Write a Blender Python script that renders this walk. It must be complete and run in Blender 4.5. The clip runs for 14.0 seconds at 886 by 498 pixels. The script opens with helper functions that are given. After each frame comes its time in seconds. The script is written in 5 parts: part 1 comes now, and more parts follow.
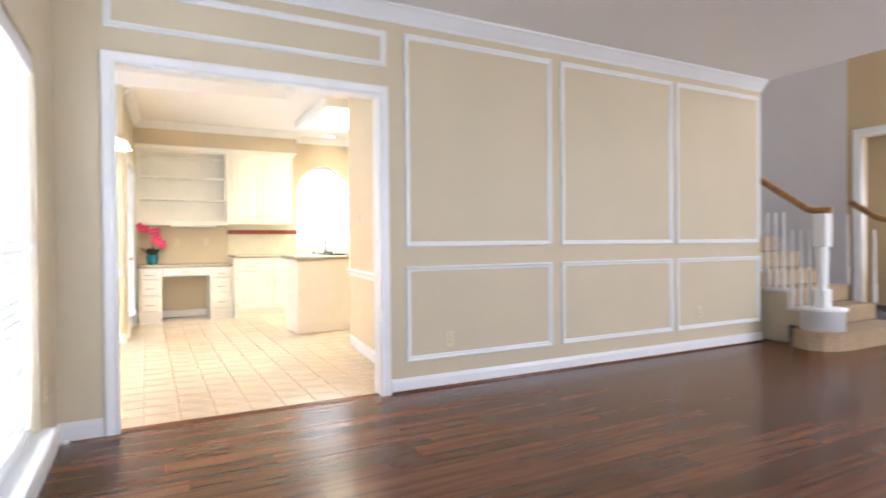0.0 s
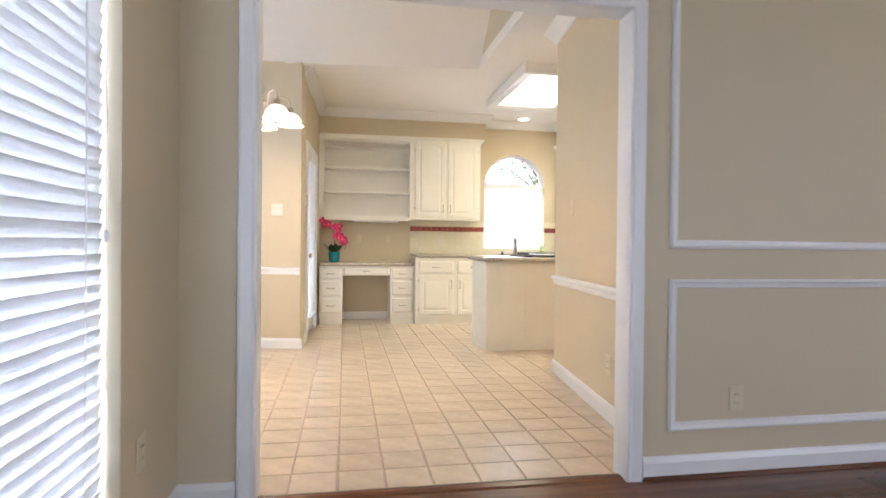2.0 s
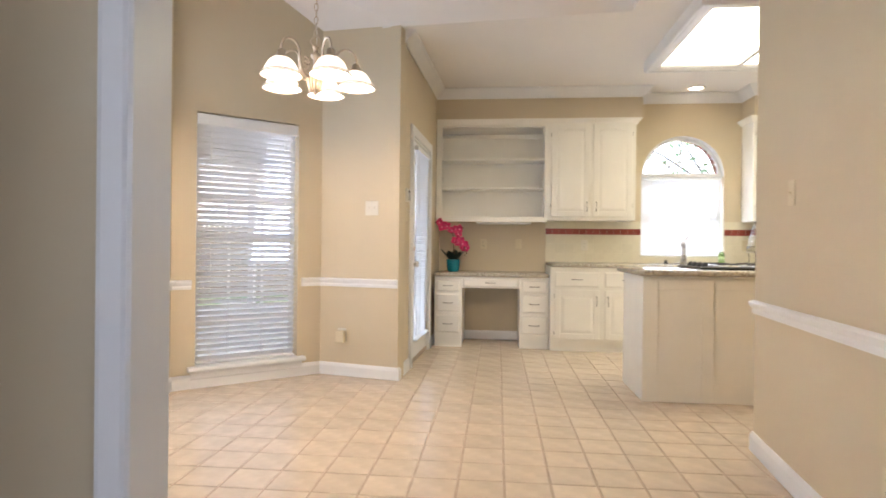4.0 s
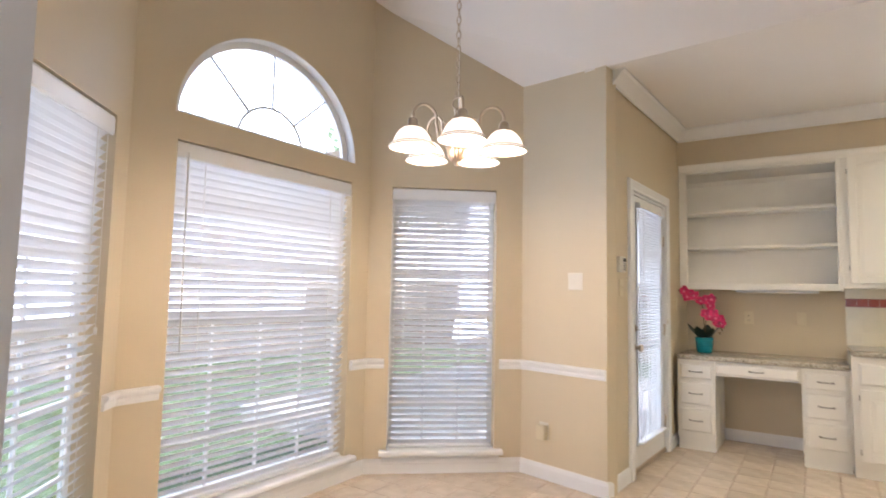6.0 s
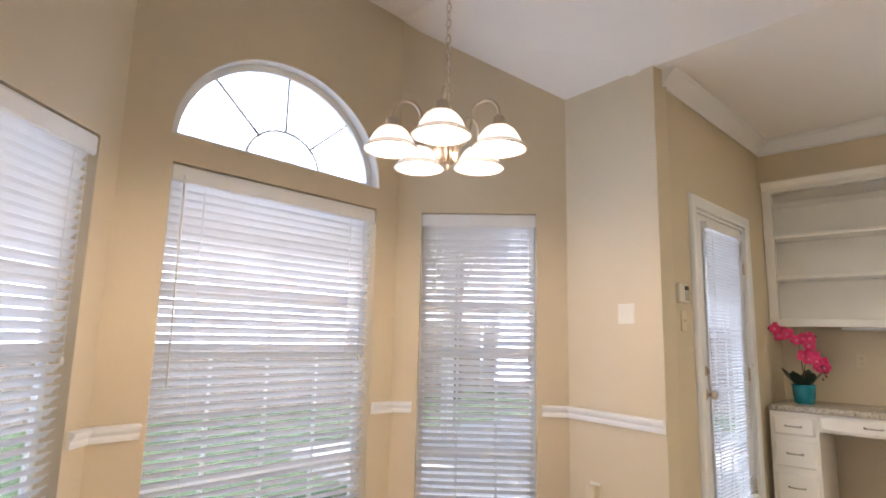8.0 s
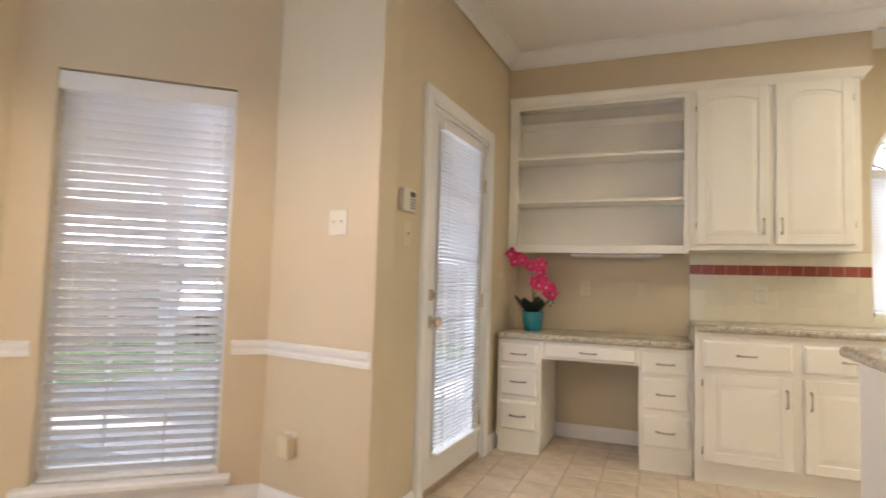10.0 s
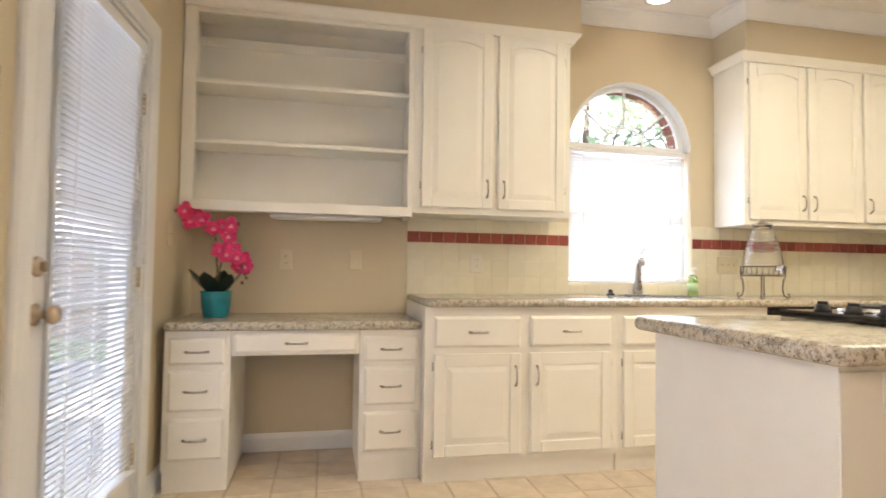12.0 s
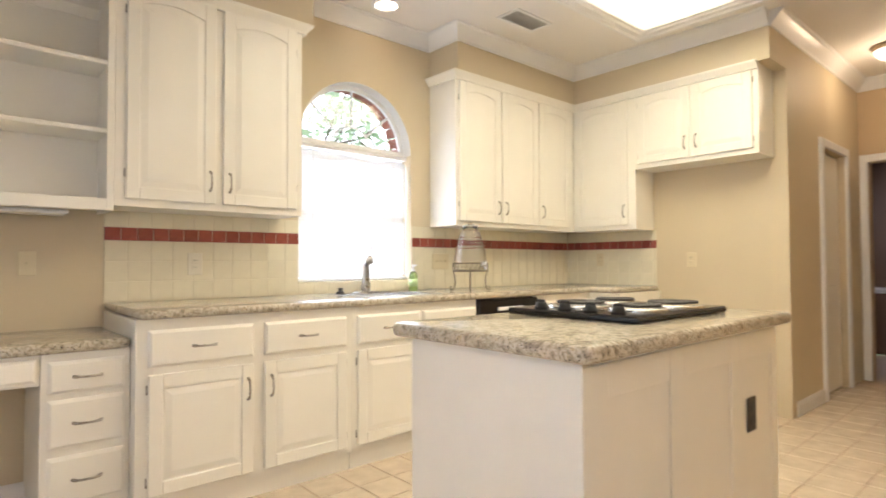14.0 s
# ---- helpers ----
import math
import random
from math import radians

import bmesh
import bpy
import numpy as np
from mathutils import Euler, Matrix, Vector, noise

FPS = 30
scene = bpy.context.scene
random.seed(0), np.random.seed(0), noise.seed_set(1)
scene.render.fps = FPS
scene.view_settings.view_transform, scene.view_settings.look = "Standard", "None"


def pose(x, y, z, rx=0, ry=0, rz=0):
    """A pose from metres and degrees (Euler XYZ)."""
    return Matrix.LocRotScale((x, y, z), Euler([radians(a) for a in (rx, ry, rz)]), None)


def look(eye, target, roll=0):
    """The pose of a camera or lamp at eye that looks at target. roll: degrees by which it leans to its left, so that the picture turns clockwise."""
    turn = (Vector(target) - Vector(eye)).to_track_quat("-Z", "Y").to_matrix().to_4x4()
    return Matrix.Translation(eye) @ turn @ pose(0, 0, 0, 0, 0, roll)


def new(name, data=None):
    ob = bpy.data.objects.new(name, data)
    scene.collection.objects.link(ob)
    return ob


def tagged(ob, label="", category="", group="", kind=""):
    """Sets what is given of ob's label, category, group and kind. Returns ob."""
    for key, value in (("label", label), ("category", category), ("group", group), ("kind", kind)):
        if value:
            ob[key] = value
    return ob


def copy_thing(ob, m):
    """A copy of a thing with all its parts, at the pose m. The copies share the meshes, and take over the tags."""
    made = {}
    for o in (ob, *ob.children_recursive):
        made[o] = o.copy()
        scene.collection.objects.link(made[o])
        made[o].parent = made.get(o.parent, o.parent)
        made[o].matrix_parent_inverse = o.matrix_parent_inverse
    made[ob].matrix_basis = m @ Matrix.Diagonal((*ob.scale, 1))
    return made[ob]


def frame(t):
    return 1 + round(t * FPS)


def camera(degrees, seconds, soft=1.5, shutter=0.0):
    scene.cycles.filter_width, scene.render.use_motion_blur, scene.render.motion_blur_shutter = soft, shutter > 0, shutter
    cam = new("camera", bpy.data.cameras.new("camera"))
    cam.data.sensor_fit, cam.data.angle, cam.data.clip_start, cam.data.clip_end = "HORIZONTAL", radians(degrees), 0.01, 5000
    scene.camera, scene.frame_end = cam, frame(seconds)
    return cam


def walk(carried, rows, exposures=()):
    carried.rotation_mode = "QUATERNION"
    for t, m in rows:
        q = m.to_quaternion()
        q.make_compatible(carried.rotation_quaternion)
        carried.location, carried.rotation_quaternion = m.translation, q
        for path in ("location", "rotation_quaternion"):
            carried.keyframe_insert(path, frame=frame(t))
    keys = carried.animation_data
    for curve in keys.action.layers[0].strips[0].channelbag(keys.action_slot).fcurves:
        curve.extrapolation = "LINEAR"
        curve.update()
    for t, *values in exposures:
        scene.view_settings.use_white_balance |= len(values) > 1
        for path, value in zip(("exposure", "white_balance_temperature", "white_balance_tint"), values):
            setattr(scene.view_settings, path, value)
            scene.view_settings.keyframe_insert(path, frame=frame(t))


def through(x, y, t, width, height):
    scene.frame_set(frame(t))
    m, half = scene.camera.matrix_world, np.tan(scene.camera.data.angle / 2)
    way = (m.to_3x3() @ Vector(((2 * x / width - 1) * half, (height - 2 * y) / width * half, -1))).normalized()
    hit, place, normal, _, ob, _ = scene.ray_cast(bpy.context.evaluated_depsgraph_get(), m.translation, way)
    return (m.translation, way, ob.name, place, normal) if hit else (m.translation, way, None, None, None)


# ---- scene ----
cam = camera(76.5, 14.0, soft=1.65, shutter=0.4)
PATH = [
    (0, (0.497, 1.257, 1.076), (1.428, 3.027, 1.053), -0.5),
    (0.4, (0.446, 1.531, 1.071), (1.173, 3.394, 1.032), -0.1),
    (0.5, (0.462, 1.611, 1.072), (1.158, 3.486, 1.037), -0.4),
    (1, (0.479, 1.938, 1.083), (1.07, 3.848, 1.051), -0.2),
    (1.5, (0.584, 2.297, 1.071), (1.038, 4.245, 1.048), -0.0),
    (2, (0.687, 2.624, 1.055), (1.033, 4.593, 1.037), 0.6),
    (2.2, (0.721, 2.796, 1.051), (1.046, 4.769, 1.036), 0.7),
    (4.3, (1.089, 4.069, 1.071), (0.783, 6.046, 1.066), 0.6),
    (4.5, (1.117, 4.162, 1.065), (0.731, 6.125, 1.066), 0.6),
    (5, (1.198, 4.363, 1.155), (0.536, 6.25, 1.188), 0.8),
    (5.5, (1.304, 4.511, 1.237), (0.396, 6.291, 1.32), 0.9),
    (6, (1.407, 4.7, 1.284), (0.301, 6.359, 1.44), 1.1),
    (6.5, (1.508, 4.83, 1.33), (0.25, 6.364, 1.584), 1.2),
    (7, (1.567, 4.933, 1.316), (0.225, 6.375, 1.662), 1.4),
    (7.2, (1.551, 4.992, 1.309), (0.191, 6.412, 1.675), 1.5),
    (9.3, (1.473, 5.796, 1.073), (0.29, 7.405, 1.183), 2.3),
    (9.5, (1.507, 5.893, 1.098), (0.42, 7.569, 1.203), 1.9),
    (10, (1.414, 6.191, 1.109), (0.689, 8.051, 1.235), 1.7),
    (10.5, (1.329, 6.478, 1.094), (0.823, 8.409, 1.224), 1.4),
    (11, (1.244, 6.682, 1.087), (0.927, 8.653, 1.211), 1.6),
    (11.5, (1.134, 6.88, 1.089), (1.232, 8.875, 1.19), 1.3),
    (12, (1.093, 7.092, 1.055), (1.51, 9.046, 1.134), 0.8),
    (12.5, (1.144, 7.33, 1.066), (1.747, 9.235, 1.143), 0.7),
    (13, (1.164, 7.365, 1.082), (2.005, 9.178, 1.153), 0.5),
    (13.5, (1.089, 7.32, 1.098), (2.207, 8.977, 1.16), 0.1),
    (14, (1.001, 7.258, 1.106), (2.326, 8.756, 1.159), -0.2),
]
walk(cam, [(t, look(eye, target, roll)) for t, eye, target, roll in PATH],
     [(0.0, 2.55, 5900, 16), (1.0, 2.25, 5900, 16), (2.0, 1.75, 5850, 16), (4.5, 1.45, 5900, 18), (7.0, 1.35, 5700, 20), (9.5, 1.2, 6000, 19), (10.5, 1.35, 6100, 20), (14.0, 1.5, 6050, 18)])
# ---- world, sun, exposure ----
world = bpy.data.worlds.new("world")
scene.world = world
world.use_nodes = True
wn = world.node_tree.nodes
sky = wn.new("ShaderNodeTexSky")
sky.sky_type = "NISHITA"
sky.sun_disc = False
sky.sun_elevation, sky.sun_rotation = radians(62), radians(130)
wn["Background"].inputs[1].default_value = 0.11
world.node_tree.links.new(sky.outputs[0], wn["Background"].inputs[0])
sun = new("sun", bpy.data.lights.new("sun", "SUN"))
sun.data.energy, sun.data.angle, sun.data.color = 3.2, radians(0.5), (1.0, 0.95, 0.88)
sun.matrix_world = look((6, -4, 12), (6 - math.sin(radians(130)) * 4, -4 - math.cos(radians(130)) * 4, 12 - 4 * math.tan(radians(62))))


def area_lamp(name, eye, target, w, h, power, colour=(1, 1, 1)):
    ob = new(name, bpy.data.lights.new(name, "AREA"))
    ob.data.shape, ob.data.size, ob.data.size_y, ob.data.energy, ob.data.color = "RECTANGLE", w, h, power, colour
    ob.matrix_world = look(eye, target)
    return ob


def point_lamp(name, at, power, colour, radius=0.03):
    ob = new(name, bpy.data.lights.new(name, "POINT"))
    ob.data.energy, ob.data.color, ob.data.shadow_soft_size = power, colour, radius
    ob.location = at
    return ob


DAY = (0.80, 0.89, 1.0)
WARM = (1.0, 0.76, 0.50)
# sky light behind the blinds
area_lamp("window_light", (-0.16, 3.82, 1.05), (1, 3.82, 1.0), 1.5, 2.1, 65, DAY)
area_lamp("window_light", (-2.5, 6.95, 2.35), (0, 6.95, 2.0), 3.0, 2.6, 42, DAY)
area_lamp("window_light", (-1.95, 4.65, 2.2), (-0.88, 5.57, 1.9), 1.3, 2.2, 18, DAY)
area_lamp("window_light", (3.12, 10.70, 1.45), (3.12, 9.0, 1.4), 0.86, 0.86, 16, DAY)
area_lamp("window_light", (-0.9, 9.36, 1.9), (2, 9.27, 1.5), 1.6, 2.0, 26, DAY)
# sky light standing in the window openings
area_lamp("opening_light", (0.062, 3.82, 1.05), (1, 3.82, 1.05), 1.1, 1.6, 1.8, DAY)
area_lamp("opening_light", (-1.297, 6.955, 1.08), (0, 6.955, 1.08), 1.25, 1.75, 3.6, DAY)
area_lamp("opening_light", (-1.297, 6.955, 2.44), (0, 6.955, 2.44), 1.0, 0.42, 1.8, DAY)
area_lamp("opening_light", (-0.954, 5.666, 1.08), (-0.196, 6.318, 1.08), 0.74, 1.75, 0.65, DAY)
area_lamp("opening_light", (-0.876, 8.144, 1.08), (-0.237, 7.374, 1.08), 0.74, 1.75, 0.7, DAY)
area_lamp("opening_light", (0.375, 9.30, 1.10), (1.4, 9.253, 1.10), 0.60, 1.7, 1.2, DAY)
area_lamp("opening_light", (3.125, 10.515, 1.47), (3.125, 9.5, 1.47), 0.84, 0.88, 2.4, DAY)
# fill through an added south window, never in view
area_lamp("opening_light", (2.6, -1.18, 1.3), (2.6, 3.0, 1.2), 2.2, 1.7, 14, DAY)
area_lamp("opening_light", (10.9, 4.9, 1.3), (8.0, 4.9, 1.2), 1.2, 1.5, 10, DAY)
# added lamp, out of view, brightens the room beyond; its wall has no opening
area_lamp("opening_light", (8.5, 9.30, 1.6), (8.5, 8.0, 0.9), 0.9, 1.2, 3.6, DAY)
# foyer fill, added in an assumed south opening that stays unseen
area_lamp("opening_light", (7.6, -1.2, 2.2), (7.6, 3.0, 1.6), 1.6, 3.0, 34, (0.97, 0.95, 0.95))


# ---- materials ----
def material(name, colour, rough=0.5, metal=0.0, vary=0.06, scale=6.0, bump=0.0, bump_scale=120.0, coat=0.0, per_object=0.0):
    """Painted, glazed or metal surface with two scales of tone and a fine relief."""
    m = bpy.data.materials.new(name)
    m.use_nodes = True
    nt = m.node_tree
    n, l = nt.nodes, nt.links
    b = n["Principled BSDF"]
    b.inputs["Roughness"].default_value, b.inputs["Metallic"].default_value = rough, metal
    b.inputs["Coat Weight"].default_value = coat
    co = n.new("ShaderNodeTexCoord")
    big = n.new("ShaderNodeTexNoise")
    big.inputs["Scale"].default_value, big.inputs["Detail"].default_value = scale, 4
    l.new(co.outputs["Object"], big.inputs["Vector"])
    ramp = n.new("ShaderNodeMapRange")
    ramp.inputs["From Min"].default_value, ramp.inputs["From Max"].default_value = 0.3, 0.7
    ramp.inputs["To Min"].default_value, ramp.inputs["To Max"].default_value = 1 - vary, 1 + vary
    l.new(big.outputs["Fac"], ramp.inputs["Value"])
    mul = n.new("ShaderNodeVectorMath")
    mul.operation = "SCALE"
    mul.inputs[0].default_value = colour
    l.new(ramp.outputs[0], mul.inputs["Scale"])
    out = mul.outputs[0]
    if per_object:
        info = n.new("ShaderNodeObjectInfo")
        r2 = n.new("ShaderNodeMapRange")
        r2.inputs["To Min"].default_value, r2.inputs["To Max"].default_value = 1 - per_object, 1 + per_object
        l.new(info.outputs["Random"], r2.inputs["Value"])
        m2 = n.new("ShaderNodeVectorMath")
        m2.operation = "SCALE"
        l.new(out, m2.inputs[0])
        l.new(r2.outputs[0], m2.inputs["Scale"])
        out = m2.outputs[0]
    l.new(out, b.inputs["Base Color"])
    rr = n.new("ShaderNodeMapRange")
    rr.inputs["To Min"].default_value, rr.inputs["To Max"].default_value = rough * 0.85, min(1.0, rough * 1.15)
    l.new(big.outputs["Fac"], rr.inputs["Value"])
    l.new(rr.outputs[0], b.inputs["Roughness"])
    if bump:
        fine = n.new("ShaderNodeTexNoise")
        fine.inputs["Scale"].default_value, fine.inputs["Detail"].default_value = bump_scale, 3
        l.new(co.outputs["Object"], fine.inputs["Vector"])
        bp = n.new("ShaderNodeBump")
        bp.inputs["Strength"].default_value, bp.inputs["Distance"].default_value = bump, 0.002
        l.new(fine.outputs["Fac"], bp.inputs["Height"])
        l.new(bp.outputs[0], b.inputs["Normal"])
    return m


def granite():
    """Polished beige stone with grey clouds and dark mineral flecks."""
    m = material("granite", (0.5, 0.45, 0.36), 0.12)
    n, l = m.node_tree.nodes, m.node_tree.links
    b = n["Principled BSDF"]
    co = n.new("ShaderNodeTexCoord")

    def noise(scale, detail, rough):
        t = n.new("ShaderNodeTexNoise")
        t.inputs["Scale"].default_value, t.inputs["Detail"].default_value, t.inputs["Roughness"].default_value = scale, detail, rough
        l.new(co.outputs["Object"], t.inputs["Vector"])
        return t.outputs["Fac"]

    def ramp(value, stops):
        r = n.new("ShaderNodeValToRGB")
        e = r.color_ramp.elements
        e[0].position, e[0].color = stops[0][0], (*stops[0][1], 1)
        e[1].position, e[1].color = stops[-1][0], (*stops[-1][1], 1)
        for at, c in stops[1:-1]:
            e.new(at).color = (*c, 1)
        l.new(value, r.inputs[0])
        return r.outputs[0]

    def multiply(a, c):
        mx = n.new("ShaderNodeMix")
        mx.data_type, mx.blend_type = "RGBA", "MULTIPLY"
        mx.inputs["Factor"].default_value = 1.0
        l.new(a, mx.inputs["A"])
        l.new(c, mx.inputs["B"])
        return mx.outputs["Result"]
    base = ramp(noise(38, 5, 0.65), [(0.34, (0.30, 0.26, 0.20)), (0.46, (0.48, 0.43, 0.33)), (0.56, (0.60, 0.55, 0.45)), (0.68, (0.52, 0.44, 0.30))])
    cloud = ramp(noise(95, 3, 0.6), [(0.36, (0.58, 0.56, 0.53)), (0.50, (1.0, 1.0, 1.0))])
    fleck = ramp(noise(120, 3, 0.6), [(0.33, (0.14, 0.13, 0.12)), (0.41, (1.0, 1.0, 1.0))])
    l.new(multiply(multiply(base, cloud), fleck), b.inputs["Base Color"])
    return m


def plank_wood(name, dark, light, rough, axis="X"):
    m = material(name, dark, rough)
    n, l = m.node_tree.nodes, m.node_tree.links
    b = n["Principled BSDF"]
    b.inputs["Specular IOR Level"].default_value = 0.32
    co, mp, info = n.new("ShaderNodeTexCoord"), n.new("ShaderNodeMapping"), n.new("ShaderNodeObjectInfo")
    mp.inputs["Scale"].default_value = (1.6, 22, 22) if axis == "X" else (22, 1.6, 22)
    l.new(co.outputs["Object"], mp.inputs["Vector"])
    sh = n.new("ShaderNodeCombineXYZ")
    sc = n.new("ShaderNodeMath")
    sc.operation = "MULTIPLY"
    sc.inputs[1].default_value = 40
    l.new(info.outputs["Random"], sc.inputs[0])
    for k in range(3):
        l.new(sc.outputs[0], sh.inputs[k])
    l.new(sh.outputs[0], mp.inputs["Location"])
    g = n.new("ShaderNodeTexNoise")
    g.inputs["Scale"].default_value, g.inputs["Detail"].default_value, g.inputs["Distortion"].default_value = 1.0, 4, 0.3
    l.new(mp.outputs[0], g.inputs["Vector"])
    r = n.new("ShaderNodeValToRGB")
    r.color_ramp.elements[0].position, r.color_ramp.elements[0].color = 0.32, (*dark, 1)
    r.color_ramp.elements[1].position, r.color_ramp.elements[1].color = 0.68, (*light, 1)
    l.new(g.outputs["Fac"], r.inputs[0])
    v = n.new("ShaderNodeMapRange")
    v.inputs["To Min"].default_value, v.inputs["To Max"].default_value = 0.72, 1.28
    l.new(info.outputs["Random"], v.inputs["Value"])
    s = n.new("ShaderNodeVectorMath")
    s.operation = "SCALE"
    l.new(r.outputs[0], s.inputs[0])
    l.new(v.outputs[0], s.inputs["Scale"])
    l.new(s.outputs[0], b.inputs["Base Color"])
    bp = n.new("ShaderNodeBump")
    bp.inputs["Strength"].default_value, bp.inputs["Distance"].default_value = 0.05, 0.001
    l.new(g.outputs["Fac"], bp.inputs["Height"])
    l.new(bp.outputs[0], b.inputs["Normal"])
    return m


def glass(name, rough=0.0, tint=(1, 1, 1)):
    m = bpy.data.materials.new(name)
    m.use_nodes = True
    b = m.node_tree.nodes["Principled BSDF"]
    b.inputs["Base Color"].default_value = (*tint, 1)
    b.inputs["Transmission Weight"].default_value, b.inputs["Roughness"].default_value, b.inputs["IOR"].default_value = 1.0, rough, 1.45
    return m


def glow(name, colour, strength):
    m = bpy.data.materials.new(name)
    m.use_nodes = True
    b = m.node_tree.nodes["Principled BSDF"]
    b.inputs["Base Color"].default_value = (0.8, 0.8, 0.78, 1)
    b.inputs["Emission Color"].default_value, b.inputs["Emission Strength"].default_value = (*colour, 1), strength
    return m


def slat_paint(name, through, face=(0.82, 0.82, 0.82), lit=(0.85, 0.87, 0.9)):
    m = bpy.data.materials.new(name)
    m.use_nodes = True
    n, l = m.node_tree.nodes, m.node_tree.links
    b = n["Principled BSDF"]
    b.inputs["Base Color"].default_value, b.inputs["Roughness"].default_value = (*face, 1), 0.4
    t, mx = n.new("ShaderNodeBsdfTranslucent"), n.new("ShaderNodeMixShader")
    t.inputs[0].default_value = (*lit, 1)
    mx.inputs[0].default_value = through
    l.new(b.outputs[0], mx.inputs[1])
    l.new(t.outputs[0], mx.inputs[2])
    l.new(mx.outputs[0], n["Material Output"].inputs[0])
    return m


BEIGE = material("beige_wall_paint", (0.615, 0.525, 0.365), 0.55, vary=0.03, scale=1.5, bump=0.12, bump_scale=160)
CREAM = material("cream_ceiling_paint", (0.82, 0.79, 0.75), 0.7, vary=0.02, scale=1.2, bump=0.25, bump_scale=140)
TAN = material("tan_hall_paint", (0.56, 0.42, 0.25), 0.55, vary=0.03, scale=1.5, bump=0.12, bump_scale=160)
TRIM = material("white_trim_paint", (0.80, 0.80, 0.79), 0.32, vary=0.02, scale=4, bump=0.03, bump_scale=60)
CABINET = material("white_cabinet_paint", (0.85, 0.82, 0.735), 0.35, vary=0.03, scale=3, bump=0.04, bump_scale=70)
GRANITE = granite()
NICKEL = material("brushed_nickel", (0.42, 0.385, 0.335), 0.28, 1.0, vary=0.06, scale=30)
BRONZE = material("antique_brass", (0.56, 0.46, 0.34), 0.3, 1.0, vary=0.1, scale=30)
BLACK = material("black_enamel", (0.012, 0.012, 0.013), 0.12, vary=0.1)
BLACKM = material("black_plastic", (0.02, 0.02, 0.02), 0.45, vary=0.1)
STEEL = material("chrome_steel", (0.72, 0.72, 0.72), 0.12, 1.0, vary=0.03)
IRON = material("coil_element", (0.06, 0.055, 0.05), 0.5, 0.6, vary=0.2, scale=40)
ALMOND = material("almond_plastic", (0.66, 0.58, 0.40), 0.4, vary=0.02)
IVORY = material("ivory_plastic", (0.72, 0.68, 0.58), 0.4, vary=0.02)
VENTGREY = material("grey_vent_shadow", (0.42, 0.41, 0.39), 0.7)
SLOT = material("dark_slot", (0.06, 0.05, 0.04), 0.6)
FLOORTILE = material("cream_floor_tile", (0.645, 0.54, 0.41), 0.22, vary=0.10, scale=9, bump=0.10, bump_scale=25, per_object=0.06)
GROUT = material("brown_grout", (0.44, 0.34, 0.25), 0.85, vary=0.15, scale=20, bump=0.2)
WALLTILE = material("cream_glazed_tile", (0.74, 0.69, 0.54), 0.14, vary=0.03, scale=14, per_object=0.03)
REDTILE = material("brick_red_tile", (0.29, 0.07, 0.055), 0.2, vary=0.18, scale=20, per_object=0.25)
WALLGROUT = material("pale_tile_grout", (0.73, 0.68, 0.535), 0.7, vary=0.06, scale=20)
WOOD = plank_wood("dark_walnut_floor", (0.085, 0.030, 0.012), (0.165, 0.064, 0.028), 0.24)
OAK = plank_wood("honey_oak", (0.28, 0.13, 0.04), (0.45, 0.24, 0.09), 0.3)
CARPET = material("tan_carpet", (0.40, 0.29, 0.17), 0.95, vary=0.14, scale=40, bump=1.0, bump_scale=300)
STAIRWALL = material("pale_grey_paint", (0.68, 0.65, 0.64), 0.6, vary=0.03, scale=1.5)
SLAT = slat_paint("white_blind_slat", 0.16)
CORD = material("cream_cord", (0.75, 0.72, 0.66), 0.8)
GLASS = glass("window_glass")
JAR = glass("ribbed_jar_glass", 0.02, (0.93, 0.92, 0.88))
WIRE = material("dark_bronze_wire", (0.10, 0.075, 0.05), 0.4, 0.6, vary=0.1)
SOAPGREEN = glass("green_soap", 0.05, (0.55, 0.85, 0.40))
SHADE = glow("frosted_glass_shade", (1.0, 0.86, 0.66), 0.55)
PANEL = glow("ceiling_light_diffuser", (1.0, 0.90, 0.60), 2.8)
CANGLOW = glow("can_lamp", (1.0, 0.80, 0.55), 4.0)
TEAL = material("teal_ceramic", (0.008, 0.21, 0.27), 0.16, vary=0.18, scale=18, coat=0.4)
PETAL = material("magenta_petal", (0.64, 0.025, 0.13), 0.5, vary=0.35, scale=40)
PETAL2 = material("pale_pink_petal", (0.80, 0.25, 0.35), 0.5, vary=0.3, scale=40)
LEAF = material("dark_green_leaf", (0.012, 0.028, 0.016), 0.35, vary=0.3, scale=20)
STEM = material("brown_stem", (0.10, 0.07, 0.03), 0.7, vary=0.2, scale=30)
GRASS = material("lawn", (0.085, 0.13, 0.055), 0.9, vary=0.4, scale=3, bump=1.0, bump_scale=60)
FOLIAGE = slat_paint("foliage", 0.55, (0.12, 0.20, 0.08), (0.45, 0.58, 0.38))
HAZE = glow("pale_sky_backdrop", (0.90, 0.95, 1.0), 0.9)
BARK = material("bark", (0.12, 0.09, 0.06), 0.9, vary=0.3, scale=12, bump=0.8, bump_scale=30)
FENCE = material("weathered_fence_board", (0.30, 0.25, 0.20), 0.85, vary=0.25, scale=8, bump=0.3, bump_scale=40, per_object=0.15)
BRICK = material("red_brick", (0.33, 0.11, 0.07), 0.85, vary=0.25, scale=14, bump=0.5, bump_scale=60)
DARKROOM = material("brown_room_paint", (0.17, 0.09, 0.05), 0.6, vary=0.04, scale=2)


